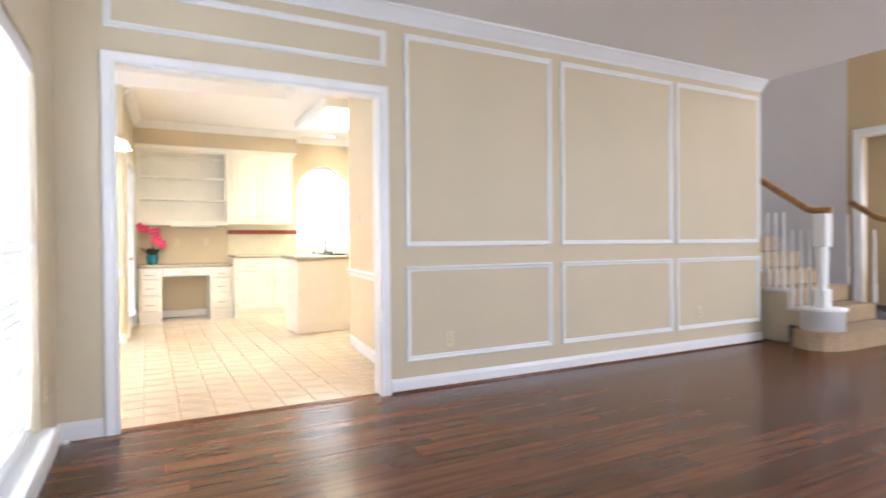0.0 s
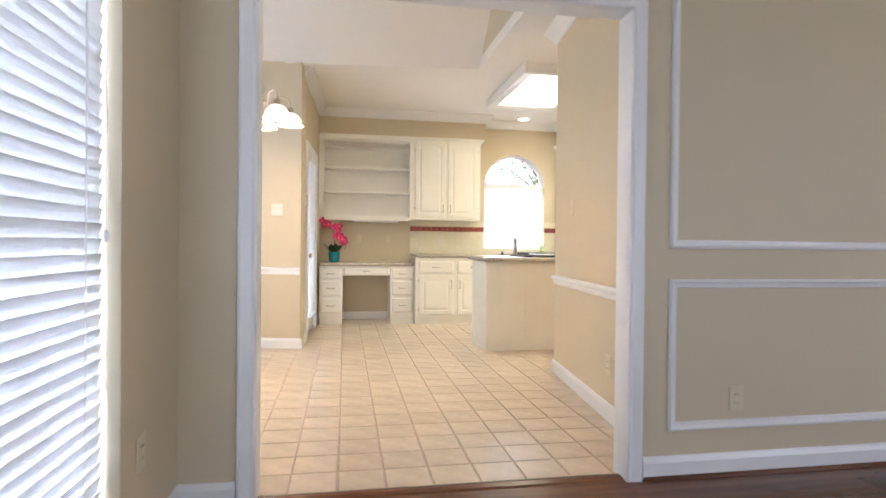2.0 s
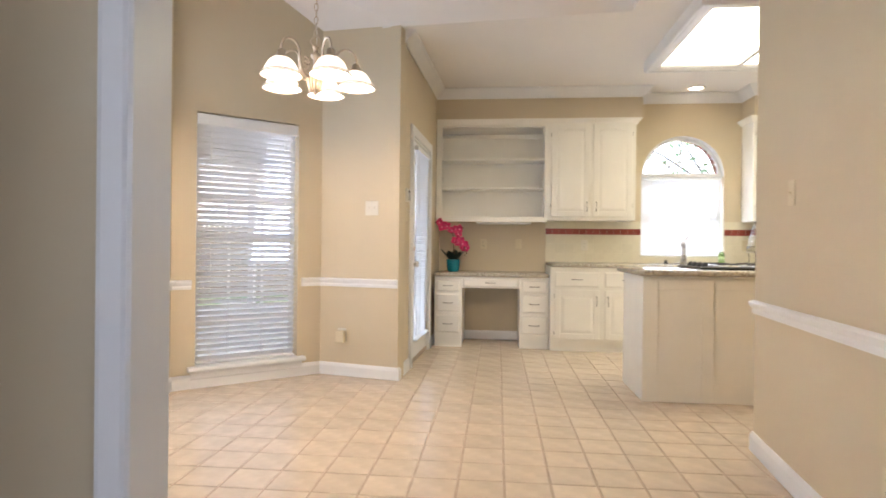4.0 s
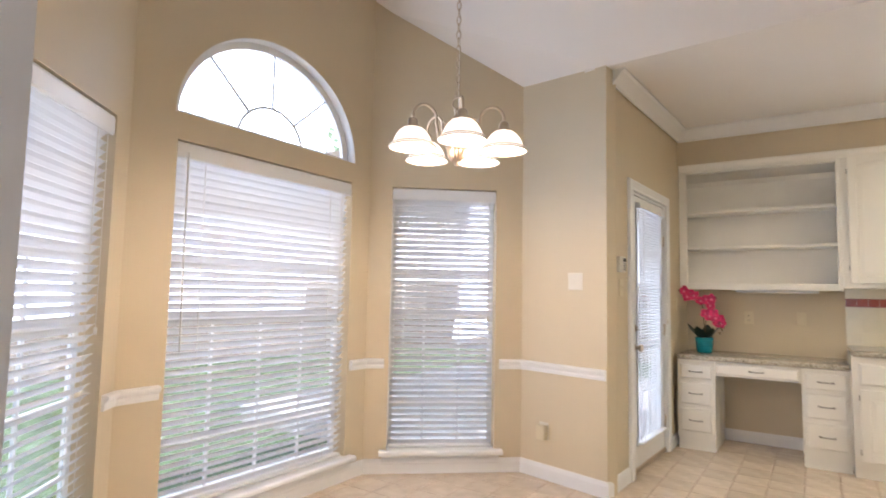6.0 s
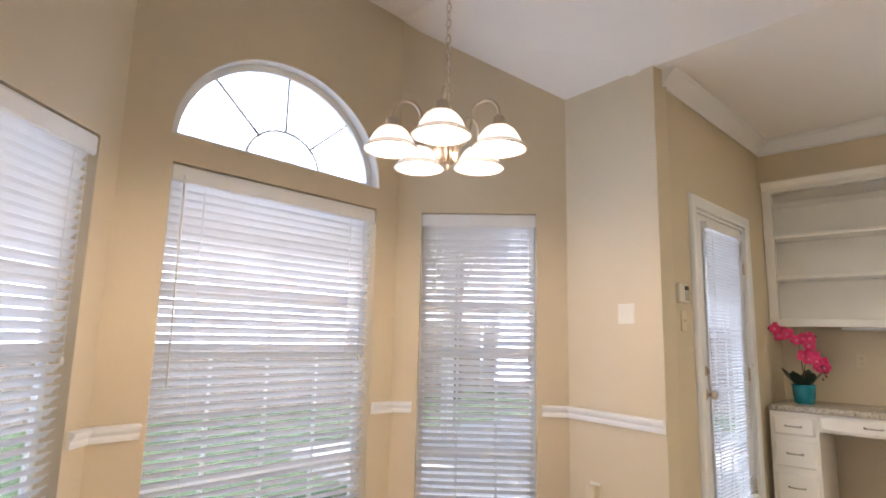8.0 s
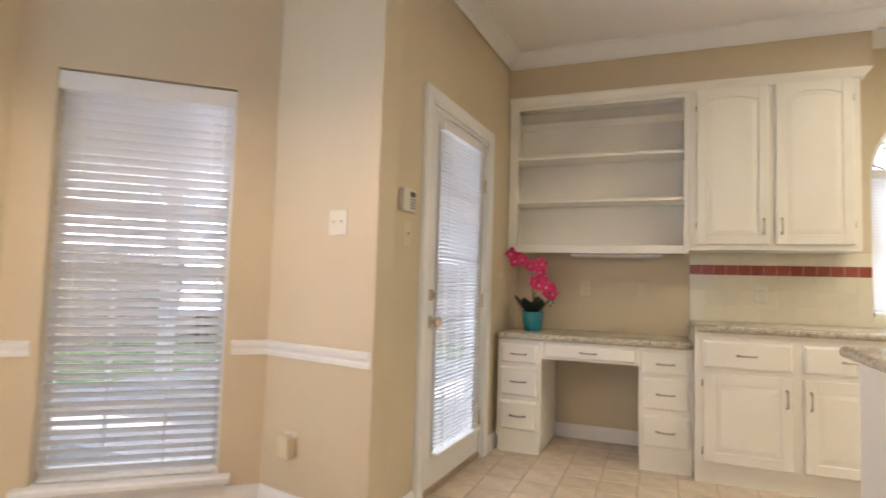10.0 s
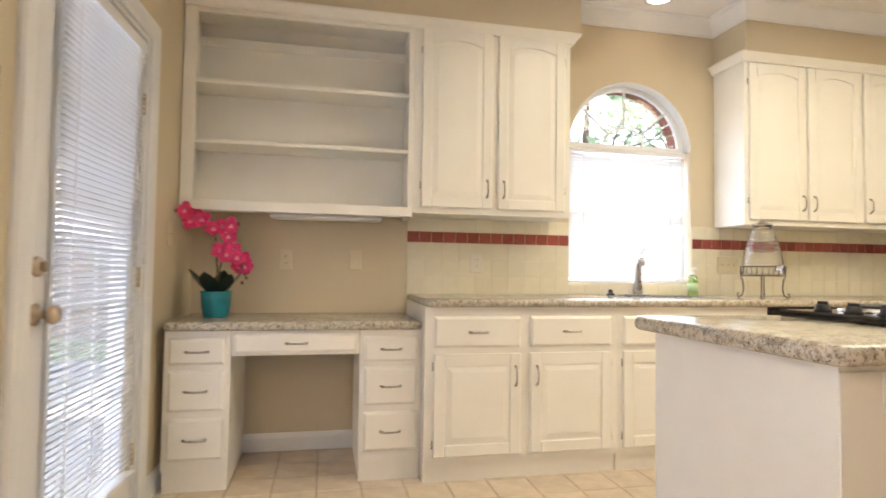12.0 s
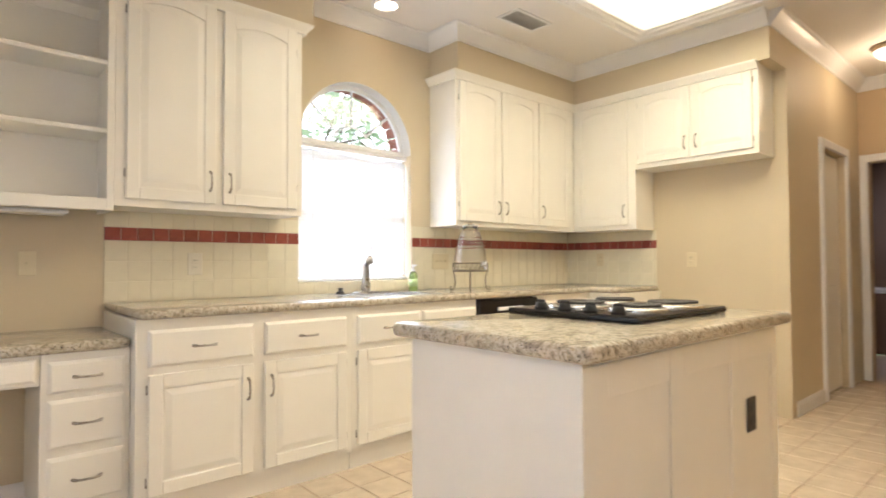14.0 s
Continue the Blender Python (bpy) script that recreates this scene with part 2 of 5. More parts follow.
# ---- mesh building ----
class Mesh:
    """Collects solids into one mesh."""

    def __init__(self):
        self.v, self.f, self.smooth = [], [], []

    def add(self, verts, faces, smooth=False):
        k = len(self.v)
        self.v += [tuple(p) for p in verts]
        self.f += [tuple(i + k for i in f) for f in faces]
        self.smooth += [smooth] * len(faces)
        return self

    def hexa(self, p):
        """Eight corners: the lower four going round, then the upper four."""
        return self.add(p, [(3, 2, 1, 0), (4, 5, 6, 7), (0, 1, 5, 4), (1, 2, 6, 5), (2, 3, 7, 6), (3, 0, 4, 7)])

    def box(self, x0, y0, z0, x1, y1, z1):
        x0, x1, y0, y1, z0, z1 = min(x0, x1), max(x0, x1), min(y0, y1), max(y0, y1), min(z0, z1), max(z0, z1)
        return self.hexa([(x0, y0, z0), (x1, y0, z0), (x1, y1, z0), (x0, y1, z0), (x0, y0, z1), (x1, y0, z1), (x1, y1, z1), (x0, y1, z1)])

    def rbox(self, x0, y0, z0, x1, y1, z1, r=0.004):
        """A box with chamfered edges."""
        x0, x1, y0, y1, z0, z1 = min(x0, x1), max(x0, x1), min(y0, y1), max(y0, y1), min(z0, z1), max(z0, z1)
        r = min(r, (x1 - x0) / 2.2, (y1 - y0) / 2.2, (z1 - z0) / 2.2)
        bm = bmesh.new()
        bmesh.ops.create_cube(bm, size=1.0)
        for v in bm.verts:
            v.co = Vector(((x0 + x1) / 2 + v.co.x * (x1 - x0), (y0 + y1) / 2 + v.co.y * (y1 - y0), (z0 + z1) / 2 + v.co.z * (z1 - z0)))
        bmesh.ops.bevel(bm, geom=list(bm.edges), offset=r, segments=1, affect="EDGES")
        bm.verts.index_update()
        self.add([v.co[:] for v in bm.verts], [[v.index for v in f.verts] for f in bm.faces])
        bm.free()
        return self

    def prism(self, poly, a, b, axis="z"):
        """A polygon (u, v) drawn out from a to b along an axis."""
        def at(u, v, w):
            return {"z": (u, v, w), "y": (u, w, v), "x": (w, u, v)}[axis]
        n = len(poly)
        self.add([at(u, v, a) for u, v in poly] + [at(u, v, b) for u, v in poly],
                 [tuple(range(n))[::-1], tuple(range(n, 2 * n))] + [(i, (i + 1) % n, n + (i + 1) % n, n + i) for i in range(n)])
        return self

    def lathe(self, profile, at=(0, 0, 0), segs=24, axis="z"):
        """A profile of (radius, height) turned round an axis."""
        vs, fs = [], []
        n = len(profile)
        for i in range(segs):
            a = 2 * math.pi * i / segs
            for r, h in profile:
                p = (r * math.cos(a), r * math.sin(a), h)
                p = {"z": p, "y": (p[0], p[2], p[1]), "x": (p[2], p[0], p[1])}[axis]
                vs.append((p[0] + at[0], p[1] + at[1], p[2] + at[2]))
        for i in range(segs):
            j = (i + 1) % segs
            for k in range(n - 1):
                fs.append((i * n + k, j * n + k, j * n + k + 1, i * n + k + 1))
        return self.add(vs, fs, True)

    def tube(self, path, r, segs=8, closed=False):
        """A round rod along a path; r is one radius or one for each point."""
        pts = [Vector(p) for p in path]
        rs = r if isinstance(r, (list, tuple)) else [r] * len(pts)
        vs, fs = [], []
        side = None
        for i, p in enumerate(pts):
            a = pts[(i - 1) % len(pts)] if closed or i else p
            b = pts[(i + 1) % len(pts)] if closed or i < len(pts) - 1 else p
            d = (b - a).normalized()
            if side is None:
                side = d.orthogonal().normalized()
            side = (side - d * side.dot(d)).normalized()
            up = d.cross(side)
            for k in range(segs):
                t = 2 * math.pi * k / segs
                vs.append(p + (side * math.cos(t) + up * math.sin(t)) * rs[i])
        n = len(pts)
        for i in range(n if closed else n - 1):
            j = (i + 1) % n
            for k in range(segs):
                fs.append((i * segs + k, i * segs + (k + 1) % segs, j * segs + (k + 1) % segs, j * segs + k))
        self.add(vs, fs, True)
        if not closed:
            k = len(self.v) - n * segs
            self.f += [tuple(k + i for i in range(segs))[::-1], tuple(k + (n - 1) * segs + i for i in range(segs))]
            self.smooth += [False, False]
        return self

    def sweep(self, profile, path, closed=False):
        """A moulding: profile (off the wall, up) along plan points (x, y), standing off to the left of the way, mitred."""
        pts = [Vector((p[0], p[1])) for p in path]
        zs = [p[2] if len(p) > 2 else 0.0 for p in path]
        n, m = len(pts), len(profile)
        vs = []
        for i in range(n):
            d0 = (pts[i] - pts[i - 1]).normalized() if i or closed else None
            d1 = (pts[(i + 1) % n] - pts[i]).normalized() if i < n - 1 or closed else None
            d0, d1 = d0 or d1, d1 or d0
            n0, n1 = Vector((-d0.y, d0.x)), Vector((-d1.y, d1.x))
            mi = (n0 + n1).normalized()
            mi = mi / max(0.3, mi.dot(n0))
            for o, h in profile:
                vs.append((pts[i].x + mi.x * o, pts[i].y + mi.y * o, zs[i] + h))
        fs = []
        for i in range(n if closed else n - 1):
            j = (i + 1) % n
            for k in range(m):
                fs.append((i * m + k, i * m + (k + 1) % m, j * m + (k + 1) % m, j * m + k))
        if not closed:
            fs += [tuple(range(m)), tuple((n - 1) * m + k for k in range(m))[::-1]]
        return self.add(vs, fs)

    def data(self, name, mat, weld=False):
        me = bpy.data.meshes.new(name)
        me.from_pydata(self.v, [], self.f)
        me.polygons.foreach_set("use_smooth", self.smooth)
        bm = bmesh.new()
        bm.from_mesh(me)
        if weld:
            bmesh.ops.remove_doubles(bm, verts=bm.verts, dist=1e-5)
        bmesh.ops.recalc_face_normals(bm, faces=bm.faces)
        bm.to_mesh(me)
        bm.free()
        me.materials.append(mat)
        return me


def part(name, mesh, mat, parent=None, label=""):
    """One mesh object, in its parent's own coordinates."""
    ob = new(name, mesh.data(name, mat) if isinstance(mesh, Mesh) else mesh)
    if parent is not None:
        ob.parent = parent
    return tagged(ob, label)


def thing(name, m, label, category, group="", kind=""):
    ob = new(name)
    ob.empty_display_size = 0.1
    ob.matrix_world = m
    return tagged(ob, label, category, group, kind)


def setting(name, mesh, mat, label, category, m=None):
    ob = part(name, mesh.data(name, mat, True), mat)
    if m is not None:
        ob.matrix_world = m
    return tagged(ob, label, category, kind="structure")


def along(p0, p1):
    """The pose of a wall line: x along it from p0 to p1, y into the room on its left."""
    return pose(p0[0], p0[1], 0, 0, 0, math.degrees(math.atan2(p1[1] - p0[1], p1[0] - p0[0])))


def span(p0, p1):
    return math.hypot(p1[0] - p0[0], p1[1] - p0[1])


def arch_z(s, a, b, spring, rise):
    u = (2 * s - a - b) / (b - a)
    return spring + rise * math.sqrt(max(0.0, 1 - u * u))


def wall_mesh(length, height, thick, holes=(), z0=0.0):
    """A wall behind its line, with holes (s0, s1, bottom, top[, rise of an arch])."""
    cuts = {0.0, length}
    for h in holes:
        cuts |= {h[0], h[1]}
        if len(h) > 4:
            cuts |= {(h[0] + h[1]) / 2 - (h[1] - h[0]) / 2 * math.cos(math.pi * k / 24) for k in range(25)}
    cuts = sorted(cuts)
    mesh = Mesh()
    for a, b in zip(cuts, cuts[1:]):
        if b - a < 1e-6:
            continue
        mid = (a + b) / 2
        inside = sorted((h for h in holes if h[0] < mid < h[1]), key=lambda h: h[2])
        la = lb = z0
        for h in inside + [None]:
            ha, hb = (height, height) if h is None else (h[2], h[2])
            if ha - la > 1e-5:
                mesh.hexa([(a, 0, la), (b, 0, lb), (b, -thick, lb), (a, -thick, la), (a, 0, ha), (b, 0, hb), (b, -thick, hb), (a, -thick, ha)])
            if h is not None:
                la = lb = h[3]
                if len(h) > 4:
                    la, lb = arch_z(a, h[0], h[1], h[3], h[4]), arch_z(b, h[0], h[1], h[3], h[4])
    return mesh


# ---- large structure ----
NORTH, EAST, CEIL, VAULT, DINE = 10.53, 5.5, 2.83, 3.48, 2.74
WALL_Y = 4.96
BAY = [(0.26, 8.36), (-0.43, 8.53), (-1.31, 7.80), (-1.31, 6.06), (-0.45, 5.06)]
DOORWALL = ((0.36, NORTH), (0.26, 8.36))
T = 0.12


def wall(name, p0, p1, height, holes=(), mat=None, label="beige painted plaster wall", z0=0.0, thick=T):
    return setting(name, wall_mesh(span(p0, p1), height, thick, holes, z0), mat or BEIGE, label, "wall", along(p0, p1))


# dining side
wall("wall_dining_north", (6.25, WALL_Y), (0.05, WALL_Y), DINE + 0.1, [(6.25 - 1.955, 6.25 - 0.33, -0.01, 2.12)], thick=0.098, label="beige wall with white picture-frame moulding panels")
wall("wall_dining_west", (0.05, WALL_Y), (0.05, -1.3), DINE + 0.1, [(0.57, 1.71, 0.22, 1.95)], label="beige dining room wall with a wide window")
wall("wall_dining_south", (0.05, -1.3), (6.6, -1.3), DINE + 0.1, [(1.4, 3.7, 0.4, 2.2)])
# nook and kitchen
wall("wall_nook_south", (-0.45, 5.06), (0.33, 5.06), VAULT, thick=0.095)
wall("wall_nook_header", (0.33, 5.065), (1.956, 5.065), VAULT, z0=2.122, thick=0.004)
wall("wall_nook_south_east", (1.957, 5.064), (2.23, 5.064), VAULT, thick=0.003)
wall("wall_bay_left", BAY[3], BAY[4], VAULT, [(0.14, 0.92, 0.16, 2.06)])
wall("wall_bay_middle", BAY[2], BAY[3], VAULT, [(0.19, 1.50, 0.16, 2.05), (0.17, 1.52, 2.19, 2.19, 0.60)], label="beige bay wall with an arched window over a wide window")
wall("wall_bay_right", BAY[1], BAY[2], VAULT, [(0.20, 0.98, 0.16, 2.06)])
wall("wall_bay_return", BAY[0], BAY[1], CEIL + 0.05)
wall("wall_patio_door", DOORWALL[0], (0.2613, 8.389), CEIL, [(0.78, 1.67, -0.01, 2.06)])
wall("wall_kitchen_north", (EAST + T, NORTH), (0.2, NORTH), CEIL, [(EAST + T - 3.58, EAST + T - 2.67, 0.99, 1.91, 0.45)], label="beige kitchen wall with an arched window")
wall("wall_kitchen_east", (EAST, 8.74), (EAST, NORTH), CEIL)
PIER = ((2.42, 7.08), (2.19, 5.06))
wall("wall_pier", PIER[1], PIER[0], VAULT)
wall("wall_kitchen_south", (2.54, 7.06), (7.62, 7.06), CEIL, mat=TAN, label="tan painted hall wall")
HALL_Y = 8.625
wall("wall_hall_north", (7.62, HALL_Y), (EAST + 0.092, HALL_Y), CEIL, [(0.62, 1.30, -0.01, 2.05)], label="beige hall wall with a doorway")
wall("wall_hall_end", (7.5, 7.06), (7.5, HALL_Y), CEIL, [(0.68, 1.49, -0.01, 2.05)], mat=TAN, label="tan hall end wall with a doorway")
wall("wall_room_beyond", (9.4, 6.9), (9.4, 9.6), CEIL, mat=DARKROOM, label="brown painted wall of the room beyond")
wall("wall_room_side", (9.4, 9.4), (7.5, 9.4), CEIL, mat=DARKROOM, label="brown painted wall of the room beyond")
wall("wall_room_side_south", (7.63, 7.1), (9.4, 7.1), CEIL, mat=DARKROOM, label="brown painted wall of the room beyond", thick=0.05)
wall("wall_closet", (7.6, 9.5), (6.2, 9.5), CEIL, label="pale wall seen through a doorway")
wall("wall_closet_side", (6.3, 9.5), (6.3, 8.87), CEIL, label="pale wall seen through a doorway")
# foyer with the stairs
HALLTOP = 5.0
wall("wall_foyer_north", (9.1, 6.9), (6.25, 6.9), HALLTOP, mat=STAIRWALL, label="pale grey stairwell wall", thick=0.04)
wall("wall_foyer_east", (9.0, 5.5), (9.0, 6.9), HALLTOP, mat=STAIRWALL, label="pale grey stairwell wall")
wall("wall_foyer_east_tan", (9.0, -1.3), (9.0, 5.5), HALLTOP, [(5.55, 6.62, -0.01, 2.45)], mat=TAN, label="tan foyer wall with a doorway")
wall("wall_foyer_south", (6.25, -1.3), (9.1, -1.3), HALLTOP, [(0.5, 2.2, 0.6, 3.8)], mat=TAN, label="tan foyer wall")
wall("wall_foyer_header", (6.252, 4.96), (6.252, -1.3), HALLTOP, z0=DINE + 0.001, thick=0.01, mat=BEIGE, label="upper foyer wall over the dining room ceiling")
wall("wall_foyer_west", (6.247, 6.9), (6.247, 5.065), HALLTOP, thick=0.1, label="beige stair wall")
wall("wall_study", (11.0, 3.0), (11.0, 6.6), DINE, [(1.35, 2.5, 0.5, 2.0)], mat=TAN, label="tan wall with a bright window")
wall("wall_study_north", (11.0, 6.5), (9.12, 6.5), DINE, mat=TAN, label="tan study wall")
wall("wall_study_south", (9.12, 3.2), (11.0, 3.2), DINE, mat=TAN, label="tan study wall")

# ceilings
m = Mesh().box(-0.1, -1.4, DINE, 6.25, WALL_Y + 0.001, DINE + 0.15)
setting("ceiling_dining", m, CREAM, "smooth white dining room ceiling", "ceiling")
m = Mesh().box(6.15, -1.5, HALLTOP, 9.2, 7.0, HALLTOP + 0.1).box(9.1, 3.0, DINE + 0.001, 11.2, 6.7, DINE + 0.1)
setting("ceiling_foyer", m, CREAM, "high white foyer ceiling", "ceiling")
FOLD = [(-0.50, 8.547, 2.875), (0.26, 8.37, CEIL), (2.03, 8.20, CEIL)]
CREST = [(-1.45, 7.80, VAULT), (0.26, 7.66, VAULT), (2.03, 7.50, VAULT)]
m = Mesh().prism([(0.26, 8.37), (2.02, 8.20), (2.02, 5.09), (6.1, 5.09), (6.1, 6.99), (9.5, 6.99), (9.5, 10.73), (0.1, 10.73), (0.1, 8.39)], CEIL, CEIL + 0.1)
setting("ceiling_kitchen", m, CREAM, "white textured kitchen ceiling", "ceiling")
m = Mesh()
for k in (0, 1):
    a, b, c, d = FOLD[k], FOLD[k + 1], CREST[k + 1], CREST[k]
    m.hexa([a, b, c, d] + [(p[0], p[1] + 0.08, p[2] + 0.08) for p in (a, b, c, d)])
m.prism([(-1.6, 5.0), (2.1, 5.0), (2.1, 7.60), (0.26, 7.76), (-1.6, 7.95)], VAULT, VAULT + 0.1)
setting("ceiling_nook", m, CREAM, "white vaulted breakfast nook ceiling with one sloped side", "ceiling")
wall("wall_vault_side", (2.02, 5.05), (2.02, 8.20), VAULT, z0=CEIL + 0.002, thick=0.1, mat=BEIGE, label="beige upright side of the vaulted ceiling")

# floors
m = Mesh().box(-0.2, -1.5, -0.12, 11.2, 5.02, -0.012).box(6.1, 5.02, -0.12, 11.2, 6.94, -0.012)
floor_wood = setting("floor_wood", m, material("dark_subfloor", (0.02, 0.01, 0.006), 0.8), "dark walnut plank floor", "floor")
m = Mesh().prism([(0.0, 5.02), (6.09, 5.02), (6.09, 6.945), (9.4, 6.945), (9.4, 10.7), (0.2, 10.7), (0.2, 8.45), (-0.45, 8.6), (-1.38, 7.84), (-1.38, 6.02), (-0.5, 5.02)], -0.12, -0.004)
floor_tile = setting("floor_tile", m, GROUT, "cream square ceramic tile floor with brown grout", "floor")

# mouldings
BASE = [(0, 0), (0.016, 0), (0.016, 0.075), (0.012, 0.088), (0.006, 0.102), (0, 0.102)]
RAIL = [(0, 0.735), (0.012, 0.735), (0.016, 0.752), (0.014, 0.764), (0.030, 0.782), (0.034, 0.796), (0.022, 0.804), (0, 0.806)]
CROWN = [(0, -0.105), (0.012, -0.105), (0.018, -0.09), (0.05, -0.055), (0.078, -0.022), (0.092, -0.014), (0.095, 0), (0, 0)]
QUARTER = [(0.016, 0), (0.030, 0), (0.028, 0.010), (0.016, 0.016)]


def trim(name, profile, path, label, z=0.0, mat=None):
    m = Mesh().sweep(profile, [(x, y, z) for x, y in path])
    return setting(name, m, mat or TRIM, label, "trim")


def on(p0, p1, s):
    L = span(p0, p1)
    return (p0[0] + (p1[0] - p0[0]) * s / L, p0[1] + (p1[1] - p0[1]) * s / L)


trim("baseboard", BASE, [(6.25, WALL_Y), (2.02, WALL_Y)], "white painted baseboard")
trim("baseboard", BASE, [(0.268, WALL_Y), (0.05, WALL_Y), (0.05, -1.3)], "white painted baseboard")
trim("baseboard", QUARTER, [(6.25, WALL_Y), (2.02, WALL_Y)], "dark wooden quarter-round strip", mat=WOOD)
trim("baseboard", BASE, [on(*DOORWALL, 1.76), *BAY, (0.27, 5.06)], "white painted baseboard round the bay")
trim("baseboard", BASE, [(2.05, 5.068), (2.19, 5.068), (2.42, 7.08), (2.52, 7.08)], "white painted baseboard")
trim("baseboard", BASE, [(6.24, HALL_Y), (EAST + 0.092, HALL_Y)], "white painted baseboard")
trim("baseboard", BASE, [on(*DOORWALL, 0), on(*DOORWALL, 0.66)], "white painted baseboard")
trim("baseboard", BASE, [(1.6, NORTH), (0.37, NORTH)], "white painted baseboard in the knee space")
trim("chair_rail", RAIL, [on(BAY[0], BAY[1], 0.004), BAY[1], on(BAY[1], BAY[2], 0.17)], "white moulded chair rail")
trim("chair_rail", RAIL, [on(BAY[1], BAY[2], 1.01), BAY[2], on(BAY[2], BAY[3], 0.17)], "white moulded chair rail")
trim("chair_rail", RAIL, [on(BAY[2], BAY[3], 1.53), BAY[3], on(BAY[3], BAY[4], 0.12)], "white moulded chair rail")
trim("chair_rail", RAIL, [on(BAY[3], BAY[4], 0.95), BAY[4], (0.27, 5.06)], "white moulded chair rail")
trim("chair_rail", RAIL, [(2.19, 5.068), (2.42, 7.08)], "white moulded chair rail on the pier wall")
trim("crown_moulding", CROWN, [(6.25, WALL_Y), (0.05, WALL_Y), (0.05, -1.3)], "white crown moulding", DINE)
trim("crown_moulding", CROWN, [(EAST - 0.32, 8.62), (EAST - 0.32, 10.21), (3.76, 10.21), (3.76, NORTH), (2.60, NORTH), (2.60, 10.21), (0.355, 10.21), (0.27, 8.44)], "white kitchen crown moulding", CEIL)
trim("crown_moulding", CROWN, [(2.19, 5.1), (2.42, 7.08), (2.60, 7.08)], "white crown moulding on the pier wall", CEIL)
trim("crown_moulding", CROWN, [(7.5, 7.06), (7.5, HALL_Y), (EAST + 0.092, HALL_Y), (EAST - 0.32, 8.62)], "white hall crown moulding", CEIL, TRIM)

# cased opening between dining room and nook
CASING = [(0, 0), (0.0, 0.018), (0.010, 0.024), (0.030, 0.020), (0.085, 0.026), (0.100, 0.024), (0.108, 0.012), (0.108, 0)]


def casing(name, M, w, h, width=0.108, label="white fluted door casing"):
    """Three-sided casing round an opening w wide and h high, standing off in y; x runs along the opening."""
    c = thing(name, M, label, "door casing", kind="structure")
    k = width / 0.108
    prof = [(a * k, b) for a, b in CASING]
    for nm, lo, hi in (("jamb_casing", 0, -1), ("jamb_casing", w, 1)):
        m = Mesh()
        n = len(prof)
        pts = [(lo + hi * a, b) for a, b in prof]
        m.add([(x, y, 0) for x, y in pts] + [(lo + hi * a, b, h + a) for a, b in prof], [tuple(range(n)), tuple(range(n, 2 * n))] + [(i, (i + 1) % n, n + (i + 1) % n, n + i) for i in range(n)])
        part(nm, m, TRIM, c)
    m = Mesh()
    n = len(prof)
    m.add([(-a, b, h + a) for a, b in prof] + [(w + a, b, h + a) for a, b in prof], [tuple(range(n)), tuple(range(n, 2 * n))] + [(i, (i + 1) % n, n + (i + 1) % n, n + i) for i in range(n)])
    part("head_casing", m, TRIM, c)
    return c


def jamb_lining(name, M, w, h, depth):
    m = Mesh().box(-0.003, 0.002, 0, 0.016, -depth - 0.002, h).box(w + 0.003, 0.002, 0, w - 0.016, -depth - 0.002, h).box(0.0161, 0.002, h - 0.016, w - 0.0161, -depth - 0.002, h + 0.003)
    return setting(name, m, TRIM, "white painted jamb lining", "door jamb", M)


casing("opening_casing", along((1.955, WALL_Y), (0.33, WALL_Y)) @ pose(0.016, 0, 0), 1.593, 2.106, 0.075)
jamb_lining("opening_jamb", along((1.955, WALL_Y), (0.33, WALL_Y)), 1.625, 2.12, 0.107)
m = Mesh().prism([(4.955, -0.008), (4.975, 0.004), (5.01, 0.007), (5.03, 0.004), (5.04, -0.004)], 0.33, 1.955, "x")
setting("threshold", m, WOOD, "dark wooden threshold strip between wood and tile", "trim")

# picture-frame mouldings
PF = [(0, 0), (0, 0.014), (0.010, 0.020), (0.022, 0.012), (0.036, 0.010), (0.040, 0)]


def frame_moulding(x0, x1, z0, z1):
    m = Mesh()
    n = len(PF)
    corners = [(x0, z0, 1, 1), (x1, z0, -1, 1), (x1, z1, -1, -1), (x0, z1, 1, -1)]
    vs = [(x + a * u, WALL_Y - b, z + a * v) for x, z, u, v in corners for a, b in PF]
    fs = []
    for i in range(4):
        j = (i + 1) % 4
        fs += [(i * n + k, i * n + k + 1, j * n + k + 1, j * n + k) for k in range(n - 1)]
    m.add(vs, fs)
    setting("panel_moulding", m, TRIM, "white rectangular picture-frame wall moulding", "wall moulding")


frame_moulding(0.29, 2.00, 2.315, 2.565)
for a, b in ((2.14, 3.46), (3.56, 4.90), (4.95, 6.22)):
    frame_moulding(a, b, 1.045, 2.575)
    frame_moulding(a, b, 0.215, 0.905)

# soffits above the wall cabinets
for b in ((0.34, 10.21, 2.50, 2.60, NORTH + 0.01, CEIL + 0.005), (3.76, 10.21, 2.50, EAST + 0.01, NORTH + 0.01, CEIL + 0.005), (EAST - 0.32, 8.62, 2.501, EAST + 0.089, 10.2099, CEIL + 0.005)):
    setting("soffit", Mesh().box(*b), BEIGE, "beige soffit above the wall cabinets", "soffit")
m = Mesh().box(EAST + 0.001, 8.62, 0, EAST + 0.09, 8.74, 2.5)
setting("wall_fridge_wing", m, BEIGE, "beige wing wall beside the refrigerator space", "wall")


